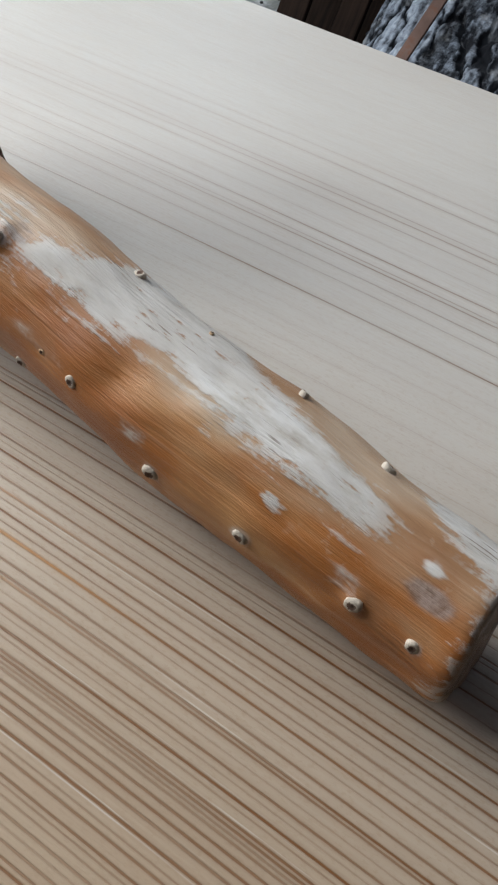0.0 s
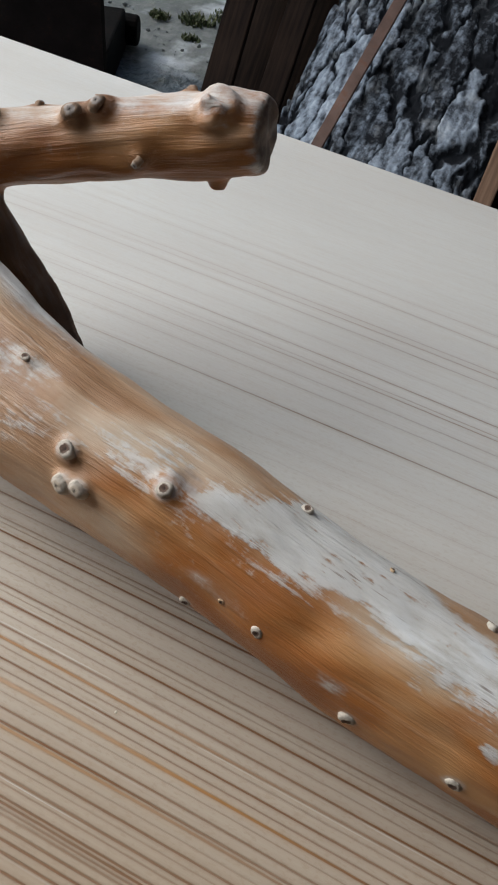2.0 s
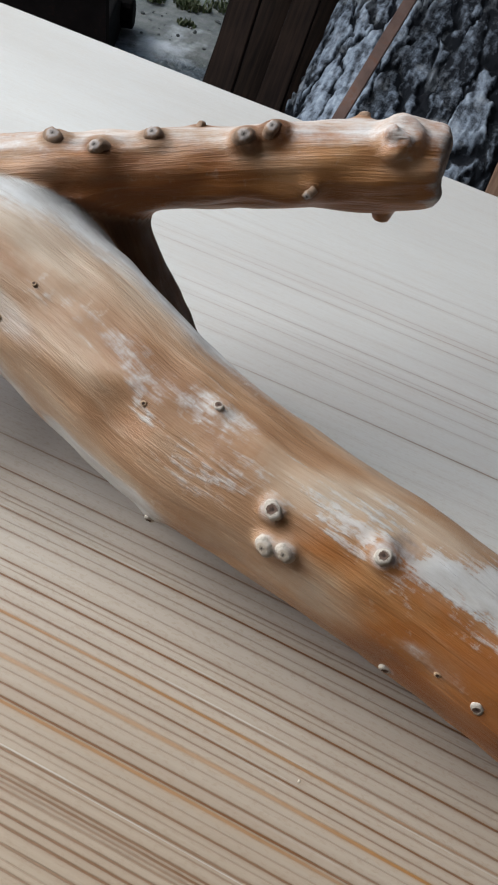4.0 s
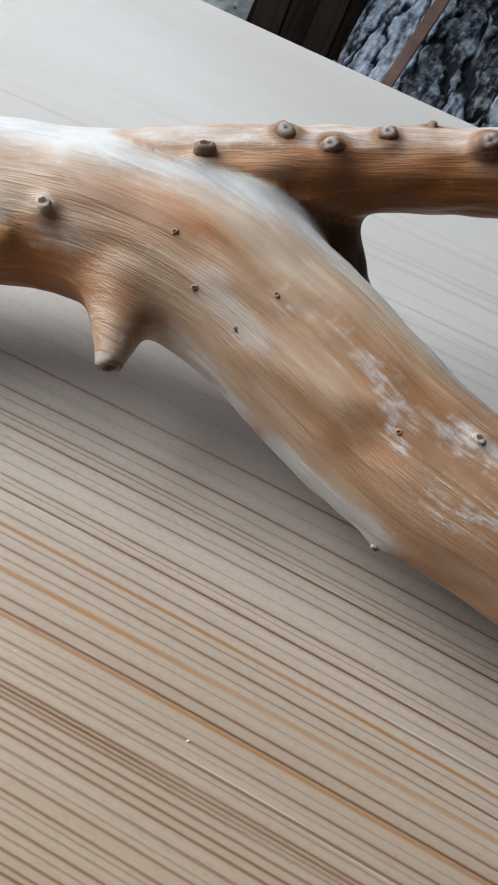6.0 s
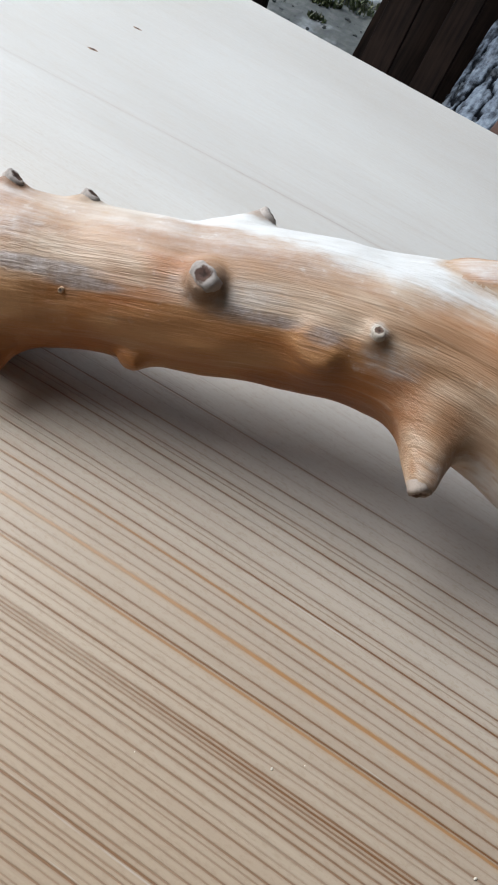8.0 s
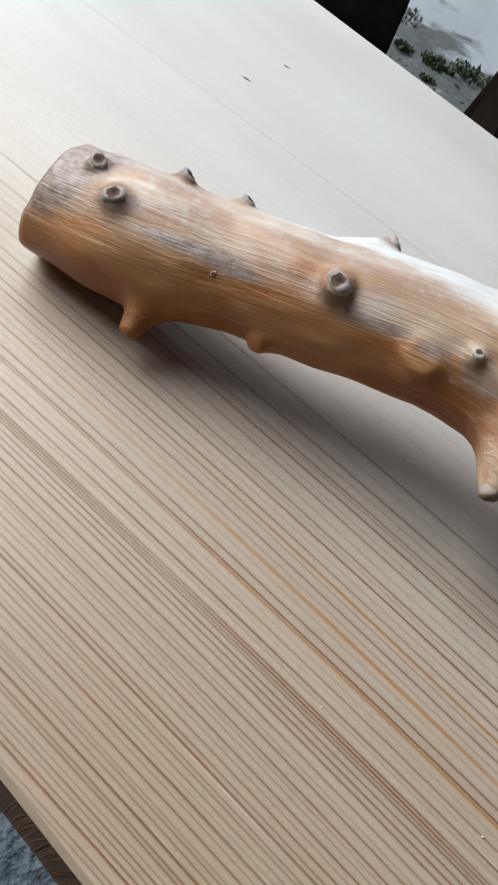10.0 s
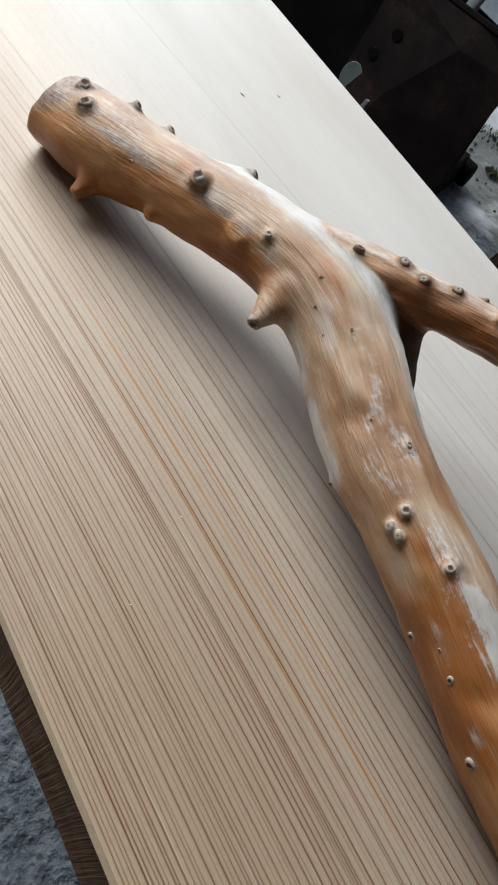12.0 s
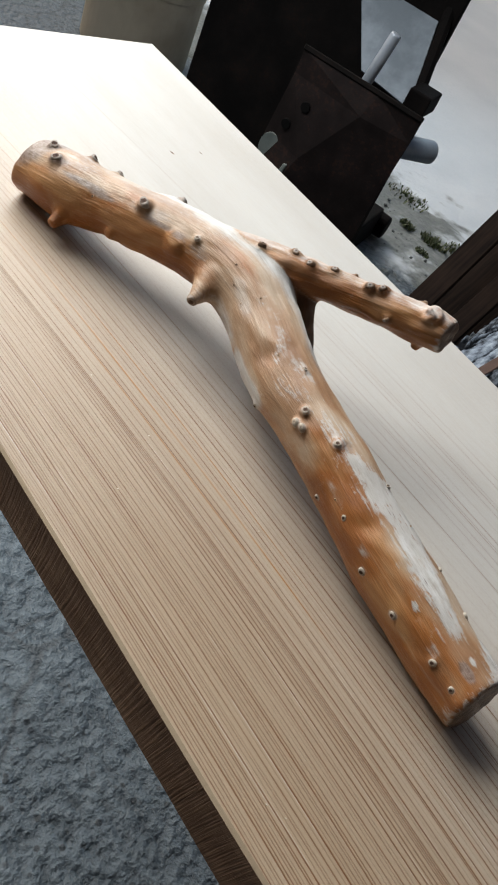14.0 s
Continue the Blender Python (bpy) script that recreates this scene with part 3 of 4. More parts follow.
stub((0.0065, -0.274, 0.041), (0.008, -0.2763, 0.0497), 0.0046, 0.0038, 0.002, "bark", -0.0028)
stub((0.0275, -0.259, 0.046), (0.0295, -0.2565, 0.052), 0.0046, 0.0032, 0.003, "bark", -0.0018)
stub((0.047, -0.249, 0.048), (0.0478, -0.2462, 0.0522), 0.0046, 0.0028, 0.003, "bark", -0.0028)
stub((0.162, -0.2215, 0.066), (0.1618, -0.2188, 0.0742), 0.0042, 0.0028, 0.002, "dark", -0.0004)
stub((0.2735, -0.258, 0.046), (0.2738, -0.2625, 0.054), 0.0036, 0.0028, 0.002, "pale", -0.0008)
stub((0.276, -0.262, 0.044), (0.2755, -0.2685, 0.0482), 0.0036, 0.0027, 0.002, "lump", -0.001)
stub((0.28, -0.262, 0.044), (0.2803, -0.268, 0.0488), 0.0034, 0.0025, 0.002, "lump", -0.001)
stub((0.2995, -0.256, 0.047), (0.3001, -0.2600, 0.0532), 0.0048, 0.0024, 0.003, "pale")
stub((0.252, -0.246, 0.056), (0.2512, -0.247, 0.0612), 0.0028, 0.0017, 0.003, "pale", -0.0028)
stub((0.244, -0.258, 0.029), (0.2441, -0.2622, 0.0278), 0.0036, 0.0016, 0.004, "pale", -0.0012)
stub((0.313, -0.268, 0.028), (0.3128, -0.2722, 0.0278), 0.0028, 0.0018, 0.002, "pale", -0.002)
stub((0.334, -0.266, 0.034), (0.3334, -0.2715, 0.0357), 0.0030, 0.0019, 0.002, "pale", -0.0006)
stub((0.36, -0.272, 0.028), (0.36, -0.2772, 0.0273), 0.0036, 0.0025, 0.002, "pale", -0.0010)
stub((0.386, -0.275, 0.027), (0.3863, -0.2801, 0.0272), 0.0034, 0.0023, 0.002, "pale", -0.0010)
stub((0.4145, -0.277, 0.029), (0.4153, -0.2832, 0.0297), 0.0038, 0.0023, 0.002, "pale", -0.0010)
stub((0.43, -0.277, 0.027), (0.4299, -0.2824, 0.0285), 0.0030, 0.0019, 0.002, "pale", -0.0010)
stub((0.331, -0.246, 0.045), (0.3312, -0.2446, 0.0498), 0.0030, 0.0018, 0.002, "pale", -0.0044)
stub((0.381, -0.254, 0.038), (0.3815, -0.2506, 0.0406), 0.0034, 0.0019, 0.002, "pale", -0.0032)
stub((0.407, -0.258, 0.037), (0.4075, -0.2535, 0.0403), 0.0036, 0.0020, 0.003, "pale", -0.0044)
stub((0.177, -0.197, 0.071), (0.1761, -0.2004, 0.0772), 0.0062, 0.0034, 0.003, "grey", 0.0008)
stub((0.19, -0.191, 0.072), (0.1882, -0.1962, 0.0772), 0.0062, 0.0033, 0.003, "grey", 0.0008)
stub((0.1985, -0.183, 0.074), (0.1977, -0.1860, 0.0804), 0.0058, 0.0031, 0.003, "grey", 0.0008)
stub((0.2215, -0.173, 0.078), (0.2214, -0.1786, 0.0857), 0.0060, 0.0035, 0.003, "grey", 0.0008)
stub((0.2285, -0.168, 0.079), (0.2275, -0.1738, 0.0878), 0.0058, 0.0033, 0.003, "grey", 0.0008)
stub((0.242, -0.173, 0.078), (0.2423, -0.1782, 0.0775), 0.0036, 0.0022, 0.003, "grey")
stub((0.261, -0.158, 0.075), (0.2609, -0.1600, 0.0690), 0.0042, 0.0030, 0.002, "worn", 0.0012)
stub((0.2595, -0.158, 0.088), (0.259, -0.1622, 0.0935), 0.0075, 0.0066, 0.003, "burl")
stub((0.246, -0.155, 0.086), (0.2457, -0.1520, 0.0900), 0.0034, 0.0020, 0.003, "grey", -0.001)
stub((0.206, -0.175, 0.08), (0.206, -0.1735, 0.083), 0.0030, 0.0018, 0.002, "grey", -0.0026)
for bump in ((0.2570, -0.1650, 0.0955), (0.2612, -0.1655, 0.0945), (0.2590, -0.1675, 0.0915)):
    stub((0.2592, -0.158, 0.088), bump, 0.0028, 0.0020, 0.0015, "burl")


def distance(p, line):
    """The distance of places from a tapered line, with the nearest point's number along it."""
    best, where = np.full(len(p), 9.0), np.zeros(len(p))
    for i in range(len(line) - 1):
        a, ab = line[i, :3], line[i + 1, :3] - line[i, :3]
        u = np.clip((p - a) @ ab / (ab @ ab), 0, 1)
        d = np.linalg.norm(p - a - u[:, None] * ab, axis=1) - (line[i, 3] + u * (line[i + 1, 3] - line[i, 3]))
        closer = d < best
        best[closer], where[closer] = d[closer], (i + u)[closer]
    return best, where


def soft_min(a, b, k):
    h = np.clip(0.5 + 0.5 * (b - a) / k, 0, 1)
    return b + (a - b) * h - k * h * (1 - h)


STEP = 0.001
LOW = np.array([-0.030, -0.312, -0.006])
COUNT = (490, 200, 122)
LOWER_END = (np.array((0.4425, -0.2685, 0.0228)), np.array((0.985, -0.12, 0.08)))
UPPER_END = (np.array((-0.0095, -0.2775, 0.0218)), np.array((-0.93, -0.28, 0.12)))
ARM_END = (np.array((0.2722, -0.1514, 0.0844)), np.array((0.96, 0.20, 0.12)))


def stretch_under(p):
    """The stem is deeper than it is wide at its lower end, where it lies on the slab."""
    q = p.copy()
    axis_z = np.interp(p[:, 0], STEM[:, 0], STEM[:, 2])
    deep = np.interp(p[:, 0], (0.30, 0.38), (1.0, 1.28))
    below = p[:, 2] < axis_z
    q[below, 2] = axis_z[below] + (p[below, 2] - axis_z[below]) / deep[below]
    return q


def branch_field():
    field = np.full(COUNT, 0.02, np.float32)
    arm = np.full(COUNT, 0.02, np.float32)

    def cells(line, room):
        lo = np.floor((line[:, :3].min(0) - line[:, 3].max() - room - LOW) / STEP).astype(int).clip(0)
        hi = np.minimum(np.ceil((line[:, :3].max(0) + line[:, 3].max() + room - LOW) / STEP).astype(int) + 1, COUNT)
        axes = [LOW[k] + STEP * np.arange(lo[k], hi[k]) for k in range(3)]
        p = np.stack(np.meshgrid(*axes, indexing="ij"), -1)
        return tuple(slice(a, b) for a, b in zip(lo, hi)), p.reshape(-1, 3), p.shape[:3]

    def lay(into, line, warp=None):
        for i in range(0, len(line) - 1, 3):
            piece = line[i:i + 4]
            at, p, shape = cells(piece, 0.014)
            d = distance(warp(p) if warp else p, piece)[0].reshape(shape)
            into[at] = np.minimum(into[at], d)

    def shear(into, end, round_off):
        point, way = end
        way = way / np.linalg.norm(way)
        line = np.array([[*(point - way * 0.0), 0.03]])
        at, p, shape = cells(line, 0.004)
        d = ((p - point) @ way).reshape(shape)
        into[at] = -soft_min(-into[at], -d, round_off)

    lay(field, STEM, stretch_under)
    swell = np.full(COUNT, 0.02, np.float32)
    lay(swell, SHOULDER)
    field = soft_min(field, swell, 0.008)
    shear(field, LOWER_END, 0.004)
    shear(field, UPPER_END, 0.003)
    xs = LOW[0] + STEP * np.arange(COUNT[0])
    field[xs > LOWER_END[0][0] + 0.012] = 0.02
    field[xs < UPPER_END[0][0] - 0.009] = 0.02
    lay(arm, ARM)
    shear(arm, ARM_END, 0.004)
    arm[xs > ARM_END[0][0] + 0.012] = 0.02
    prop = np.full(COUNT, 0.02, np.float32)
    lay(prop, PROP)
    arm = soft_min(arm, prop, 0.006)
    field = soft_min(field, arm, 0.006)
    for foot, tip, r1, r2, soft, _ in STUBS:
        line = np.array([(*foot, r1), (*tip, r2)])
        line[1, :3] -= (line[1, :3] - line[0, :3]) / np.linalg.norm(line[1, :3] - line[0, :3]) * r2 * 0.55
        at, p, shape = cells(line, soft + 0.003)
        d = distance(p, line)[0]
        way = (line[1, :3] - line[0, :3]) / np.linalg.norm(line[1, :3] - line[0, :3])
        cut = (p - np.array(tip)) @ way + 0.0008
        d = -soft_min(-d, -cut, 0.0008)
        field[at] = soft_min(field[at], d.reshape(shape), soft)
    # dents: hollow by the second pair of stubs, a flat beside the arm
    for centre, radius, depth in (((0.230, -0.260, 0.055), 0.013, 0.0036), ((0.305, -0.257, 0.057), 0.007, 0.0014), ((0.085, -0.258, 0.062), 0.010, 0.0012), ((0.345, -0.272, 0.044), 0.012, 0.0012)):
        line = np.array([(*centre, radius), (centre[0] + 0.008, centre[1], centre[2], radius)])
        at, p, shape = cells(line, 0.004)
        hollow = radius - np.linalg.norm(p - np.array(centre), axis=1)
        field[at] += (np.clip(hollow / radius, 0, 1) ** 2 * depth * 1.5).reshape(shape)
    return field


def skin(field):
    """A surface through the zero of a field on a grid: one vertex a crossed cell, one quad a crossed edge."""
    shape = np.array(field.shape)
    inside = field < 0
    total = int(np.prod(shape))
    hits, sums = np.zeros(total), np.zeros((total, 3))
    quads = []
    for axis in range(3):
        a = [slice(None)] * 3
        b = [slice(None)] * 3
        a[axis], b[axis] = slice(0, -1), slice(1, None)
        cross = np.argwhere(inside[tuple(a)] != inside[tuple(b)])
        cross = cross[(cross > 0).all(1)]
        other = cross.copy()
        other[:, axis] += 1
        f0, f1 = field[tuple(cross.T)], field[tuple(other.T)]
        spot = cross.astype(float)
        spot[:, axis] += f0 / (f0 - f1)
        u, v = (axis + 1) % 3, (axis + 2) % 3
        around = []
        for du, dv in ((0, 0), (-1, 0), (-1, -1), (0, -1)):
            cell = cross.copy()
            cell[:, u] += du
            cell[:, v] += dv
            flat = np.ravel_multi_index(cell.T, shape)
            np.add.at(hits, flat, 1)
            np.add.at(sums, flat, spot)
            around.append(flat)
        q = np.stack(around, 1)
        flip = f0 > 0
        q[flip] = q[flip][:, ::-1]
        quads.append(q)
    quads = np.vstack(quads)
    used = np.flatnonzero(hits)
    number = np.zeros(total, int)
    number[used] = np.arange(len(used))
    return LOW + STEP * sums[used] / hits[used][:, None], number[quads]


def soft_box(x, low, high, edge):
    return np.clip((x - low) / edge + 0.5, 0, 1) * np.clip((high - x) / edge + 0.5, 0, 1)


def build_branch():
    places, quads = skin(branch_field())
    # even out the grid's steps
    for _ in range(3):
        total, count = np.zeros_like(places), np.zeros(len(places))
        for a, b in ((0, 1), (1, 2), (2, 3), (3, 0)):
            np.add.at(total, quads[:, a], places[quads[:, b]])
            np.add.at(count, quads[:, a], 1)
        places = places * 0.5 + 0.5 * total / np.maximum(count, 1)[:, None]
    ds, ns = distance(places, STEM)
    ds = np.minimum(ds, distance(places, SHOULDER)[0])
    da, na = distance(places, ARM)
    dp, npr = distance(places, PROP)
    on_arm = (da < ds - 0.0005) & (da <= dp)
    on_prop = (dp < ds - 0.0005) & (dp < da)
    grain = np.zeros_like(places)
    grains = []
    turn = np.zeros(len(places))
    for flag, path, num, start in ((~(on_arm | on_prop), STEM, ns, 0.0), (on_arm, ARM, na, 3.0), (on_prop, PROP, npr, 7.0)):
        along = np.r_[0, np.cumsum(np.linalg.norm(np.diff(path[:, :3], axis=0), axis=1))]
        ids = np.arange(len(path))
        s = np.interp(num, ids, along) + start
        centre = np.stack([np.interp(num, ids, path[:, k]) for k in range(3)], 1)
        way = np.stack([np.interp(num, ids, np.gradient(path[:, k])) for k in range(3)], 1)
        way /= np.linalg.norm(way, axis=1)[:, None]
        side = np.cross((0, 0, 1), way)
        side /= np.linalg.norm(side, axis=1)[:, None]
        up = np.cross(way, side)
        off = places - centre
        left, top = (off * side).sum(1), (off * up).sum(1)
        grains.append(np.stack([s, left, top], 1))
        grain[flag] = grains[-1][flag]
        turn[flag] = np.degrees(np.arctan2(left, top))[flag]  # 0 on top, 90 at the back, -90 at the front
        if path is STEM:
            stem_turn = np.degrees(np.arctan2(left, top))
    x = places[:, 0]
    slow = np.array([noise.fractal((p[0] * 26, p[1] * 45, p[2] * 45), 0.9, 2.0, 3) for p in places])
    ring = np.array([noise.noise((g[0] * 60, g[1] * 190, g[2] * 190)) for g in grain])
    arm_share = np.clip(0.5 + (ds - np.minimum(da, dp)) / 0.003, 0, 1)
    pale, rag = np.zeros(len(places)), np.zeros(len(places))

    def patch(at, low, high, soft, strength, tear, ends=0.014):
        """A pale patch whose rims run at those angles round the stem at those places along it."""
        nonlocal pale, rag
        here = strength * soft_box(x, at[0], at[-1], ends) * soft_box(stem_turn, np.interp(x, at, low), np.interp(x, at, high), soft)
        rag = np.where(here > pale, tear, rag)
        pale = np.maximum(pale, here)

    def spot(at, angle, long, wide, strength, tear, into=None):
        here = strength * np.clip(1.5 - 1.2 * np.hypot((x - at) / long, (stem_turn - angle) / wide), 0, 1)
        if into is not None:
            return np.maximum(into, here)
        nonlocal pale, rag
        rag = np.where(here > pale, tear, rag)
        pale = np.maximum(pale, here)

    # the silvery back of the stem, from the upper end into the fork and down behind it
    patch((0.055, 0.09, 0.12, 0.145, 0.18, 0.20, 0.262), (30, 12, -4, -6, 8, 26, 30), (80, 95, 110, 120, 120, 120, 110), 36, 0.92, 0.25, 0.05)
    # cream top of the upper stem: light from above put into the colour
    patch((-0.01, 0.05, 0.10, 0.155), (-6, -14, -20, -22), (70, 80, 90, 90), 46, 0.50, 0.1, 0.03)
    # the torn white patch of the lower stem
    patch((0.305, 0.32, 0.335, 0.345, 0.357, 0.37, 0.39, 0.414), (-30, -27, -29, -16, -14, -27, -30, -29), (-6, 4, 60, 90, 70, 26, 10, 6), 30, 0.95, 1, 0.016)
    patch((0.416, 0.425, 0.434, 0.447), (24, 14, -2, -20), (60, 70, 80, 80), 26, 0.95, 1, 0.010)
    patch((0.437, 0.452), (-150, -150), (150, 150), 30, 0.62, 1, 0.008)
    # the white lower edge of the stem's front, and the beige strip above it
    patch((0.206, 0.222, 0.24, 0.249), (-135, -135, -130, -125), (-94, -92, -90, -94), 14, 0.95, 0.2, 0.01)
    patch((0.165, 0.185, 0.21), (-140, -140, -140), (-84, -86, -90), 22, 0.62, 0.2, 0.02)
    for at, angle, long, wide, strength, tear in (
            (0.197, -24, 0.007, 12, 0.42, 0.6), (0.214, -22, 0.014, 13, 0.42, 0.6), (0.228, -16, 0.018, 16, 0.46, 0.6), (0.251, -9, 0.012, 24, 0.5, 0.6),
            (0.190, -52, 0.018, 16, 0.50, 0.0), (0.180, -42, 0.010, 12, 0.40, 0.0), (0.286, -22, 0.018, 22, 0.42, 1), (0.298, -4, 0.010, 20, 0.55, 1), (0.254, -46, 0.018, 18, 0.34, 0.8), (0.268, -30, 0.014, 16, 0.30, 0.8), (0.236, -36, 0.006, 8, 0.55, 0.8),
            (0.390, -47, 0.004, 7, 0.75, 1), (0.354, -71, 0.005, 8, 0.55, 0.6)):
        spot(at, angle, long, wide, strength, tear)
    for at, angle, long, wide, strength, tear in (
            (0.100, -40, 0.022, 20, 0.48, 0.1), (0.143, -60, 0.012, 18, 0.50, 0.3), (0.035, -14, 0.03, 22, 0.45, 0.2), (0.320, -66, 0.012, 12, 0.42, 0.3), (0.412, -60, 0.006, 12, 0.6, 0.4), (0.426, -16, 0.003, 6, 0.8, 0.6)):
        spot(at, angle, long, wide, strength, tear)
    pale *= 1 - arm_share
    # the arm's lit top is painted paler
    pale = np.maximum(pale, 0.56 * arm_share * np.clip((62 - np.abs(turn - 8)) / 40, 0, 1))
    tip_way = ARM_END[1] / np.linalg.norm(ARM_END[1])
    near_end = arm_share * np.clip(1 - np.abs((places - ARM_END[0]) @ tip_way) / 0.007, 0, 1) * (x > 0.25)
    burl = np.clip(1.6 - np.linalg.norm(places - np.array((0.259, -0.1625, 0.0940)), axis=1) / 0.0055, 0, 1)
    for extra in (0.75 * near_end, 0.6 * burl):
        rag = np.where(extra > pale, 0.5, rag)
        pale = np.maximum(pale, extra)
    # grey-brown stains, the charred rim of the upper end, and at 0.304 a knot's painted shadow
    stain = np.zeros(len(places))
    for at, angle, long, wide, strength in ((0.052, -44, 0.022, 8, 0.8), (0.066, -52, 0.012, 7, 0.8), (0.110, -54, 0.016, 9, 0.6), (0.126, -56, 0.008, 12, 0.6), (-0.004, -10, 0.020, 75, 1.0), (0.024, -30, 0.012, 16, 0.6), (0.428, -33, 0.007, 12, 0.85), (0.304, -12, 0.006, 14, 0.6), (0.233, -30, 0.006, 10, 0.4)):
        stain = spot(at, angle, long, wide, strength, 0, stain)
    stain *= 1 - arm_share
    for _, tip, _, r, _, kind in STUBS:
        if kind in ("pale", "lump"):
            near = np.linalg.norm(places - np.array(tip), axis=1)
            collar = 0.5 * np.clip((r * 1.7 - near) / (r * 0.7), 0, 1)
            rag = np.where(collar > pale, 0.2, rag)
            pale = np.maximum(pale, collar)
    # the darker brown flanks of the grey and grey-rimmed twig stubs
    flank = np.zeros(len(places))
    for foot, tip, r1, r, _, kind in STUBS:
        if kind in ("bark", "grey"):
            off = distance(places, np.array([(*foot, r1), (*tip, r)]))[0]
            top = np.linalg.norm(places - np.array(tip), axis=1)
            flank = np.maximum(flank, (0.48 if kind == "grey" else 0.34) * np.clip(1 - off / 0.0016, 0, 1) * np.clip((r * 2.6 - top) / (r * 1.2), 0, 1))
    pale = np.clip(pale * (1 - flank) + 0.08 * slow, 0, 1)
    ruddy = soft_box(x, 0.285, 0.46, 0.06) * np.clip((5 - stem_turn) / 50, 0, 1) * 0.85
    # ruddier flank and underside imitate warm shade and bounce from the slab
    ruddy = np.maximum(ruddy, 1.0 * np.clip((-38 - stem_turn) / 26, 0, 1) * np.clip((0.165 - x) / 0.03, 0, 1))
    ruddy = np.maximum(ruddy, 0.6 * np.clip((-75 - stem_turn) / 40, 0, 1))
    for at, angle, long, wide, strength in ((0.230, -54, 0.018, 26, 0.25), (0.300, -48, 0.03, 22, 0.6), (0.165, -16, 0.03, 14, 0.5), (0.085, -30, 0.012, 20, 0.4), (0.155, -75, 0.02, 25, 0.5)):
        ruddy = spot(at, angle, long, wide, strength, 0, ruddy)
    ruddy = np.clip(ruddy + 0.22 * slow, 0, 1)
    # the arm's underside is painted a deeper red-brown for its shade
    arm_ruddy = 0.58 + 0.25 * slow + 0.5 * np.clip((np.abs(turn) - 60) / 40, 0, 1)
    ruddy = np.clip(ruddy * (1 - arm_share) + arm_ruddy * arm_share, 0, 1)
    # gentle unevenness of a hand-peeled stem
    normal = np.zeros_like(places)
    face = np.cross(places[quads[:, 2]] - places[quads[:, 0]], places[quads[:, 3]] - places[quads[:, 1]])
    for k in range(4):
        np.add.at(normal, quads[:, k], face)
    normal /= np.linalg.norm(normal, axis=1)[:, None] + 1e-12
    places = places + normal * (0.0012 * slow + 0.00024 * ring * (1 + 4.2 * arm_share))[:, None]
    normal = np.zeros_like(places)
    face = np.cross(places[quads[:, 2]] - places[quads[:, 0]], places[quads[:, 3]] - places[quads[:, 1]])
    for k in range(4):
        np.add.at(normal, quads[:, k], face)
    normal /= np.linalg.norm(normal, axis=1)[:, None] + 1e-12
    sawn = np.zeros(len(places))
    # the prop is coloured darker than its wood, for the arm's shade on it
    shade_and_brown = np.clip(0.5 + (np.minimum(ds, da) - dp) / 0.004, 0, 1) * 0.95 * (0.9 + 0.2 * slow)
    shade_and_brown = np.maximum(shade_and_brown, flank * (1 + 0.3 * slow))
    for (point, way), wide in ((UPPER_END, 0.026), (ARM_END, 0.018), (LOWER_END, 0.024)):
        way = way / np.linalg.norm(way)
        off = places - point
        flat = np.clip((normal @ way - 0.55) / 0.3, 0, 1) * (np.abs(off @ way) < 0.004) * (np.linalg.norm(off, axis=1) < wide)
        sawn = np.maximum(sawn, flat)
    places[:, 2] = SLAB_TOP + np.maximum(places[:, 2], 0.0001)
    thing = tagged(new("peeled_branch"), "forked peeled orange-tan branch with pale patches, lying on the wooden slab", "branch")
    thing.location = (0.2, -0.25, SLAB_TOP)
    bpy.context.view_layer.update()
    region = np.where(on_arm, 1, np.where(on_prop, 2, 0))
    owner = region[quads[:, 0]]
    parts = {}
    for which, name, label in ((0, "main_stem", "orange-tan peeled stem with pale weathered patches"), (1, "side_arm", "raised brown side branch with sawn end"), (2, "prop_stub", "brown stub that props the fork, with the fork's shade in its colour")):
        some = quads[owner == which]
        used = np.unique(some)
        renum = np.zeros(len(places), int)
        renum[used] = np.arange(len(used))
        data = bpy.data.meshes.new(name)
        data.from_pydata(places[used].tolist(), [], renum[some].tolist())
        for key, kind, values in (("grain", "FLOAT_VECTOR", grains[which]), ("stain", "FLOAT", stain), ("shade_and_brown", "FLOAT", shade_and_brown), ("pale", "FLOAT", pale), ("ruddy", "FLOAT", ruddy), ("ragged_edge", "FLOAT", rag), ("sawn", "FLOAT", sawn)):
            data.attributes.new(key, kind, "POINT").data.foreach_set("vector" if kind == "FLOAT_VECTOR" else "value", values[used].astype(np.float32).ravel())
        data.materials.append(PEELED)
        data.polygons.foreach_set("use_smooth", [True] * len(some))
        data.normals_split_custom_set_from_vertices(normal[used].tolist())
        ob = new(name, data)
        ob.parent = thing
        ob.matrix_parent_inverse = thing.matrix_world.inverted()
        tagged(ob, label)
        parts[which] = ob
    # pin knots: where they lie along the stem and round it, and their radius
    pins = []
    for at, angle, r in ((0.168, -28, 1.3), (0.177, -52, 1.3), (0.1955, -25, 1.3), (0.235, -33, 1.2), (0.061, -59, 1.5), (0.322, -69, 1.2), (0.356, 30, 1.2), (0.191, -57, 0.9)):
        k = int(np.where(arm_share < 0.5, np.hypot((x - at) / 0.001, (stem_turn - angle) / 3), 99).argmin())
        pins.append((Vector(places[k]), Vector(normal[k]), r / 1000))
    # where each twig stub's worn end lies
    tops = []
    for foot, tip, _, r2, _, _ in STUBS:
        base = np.array(foot) + (0, 0, SLAB_TOP)
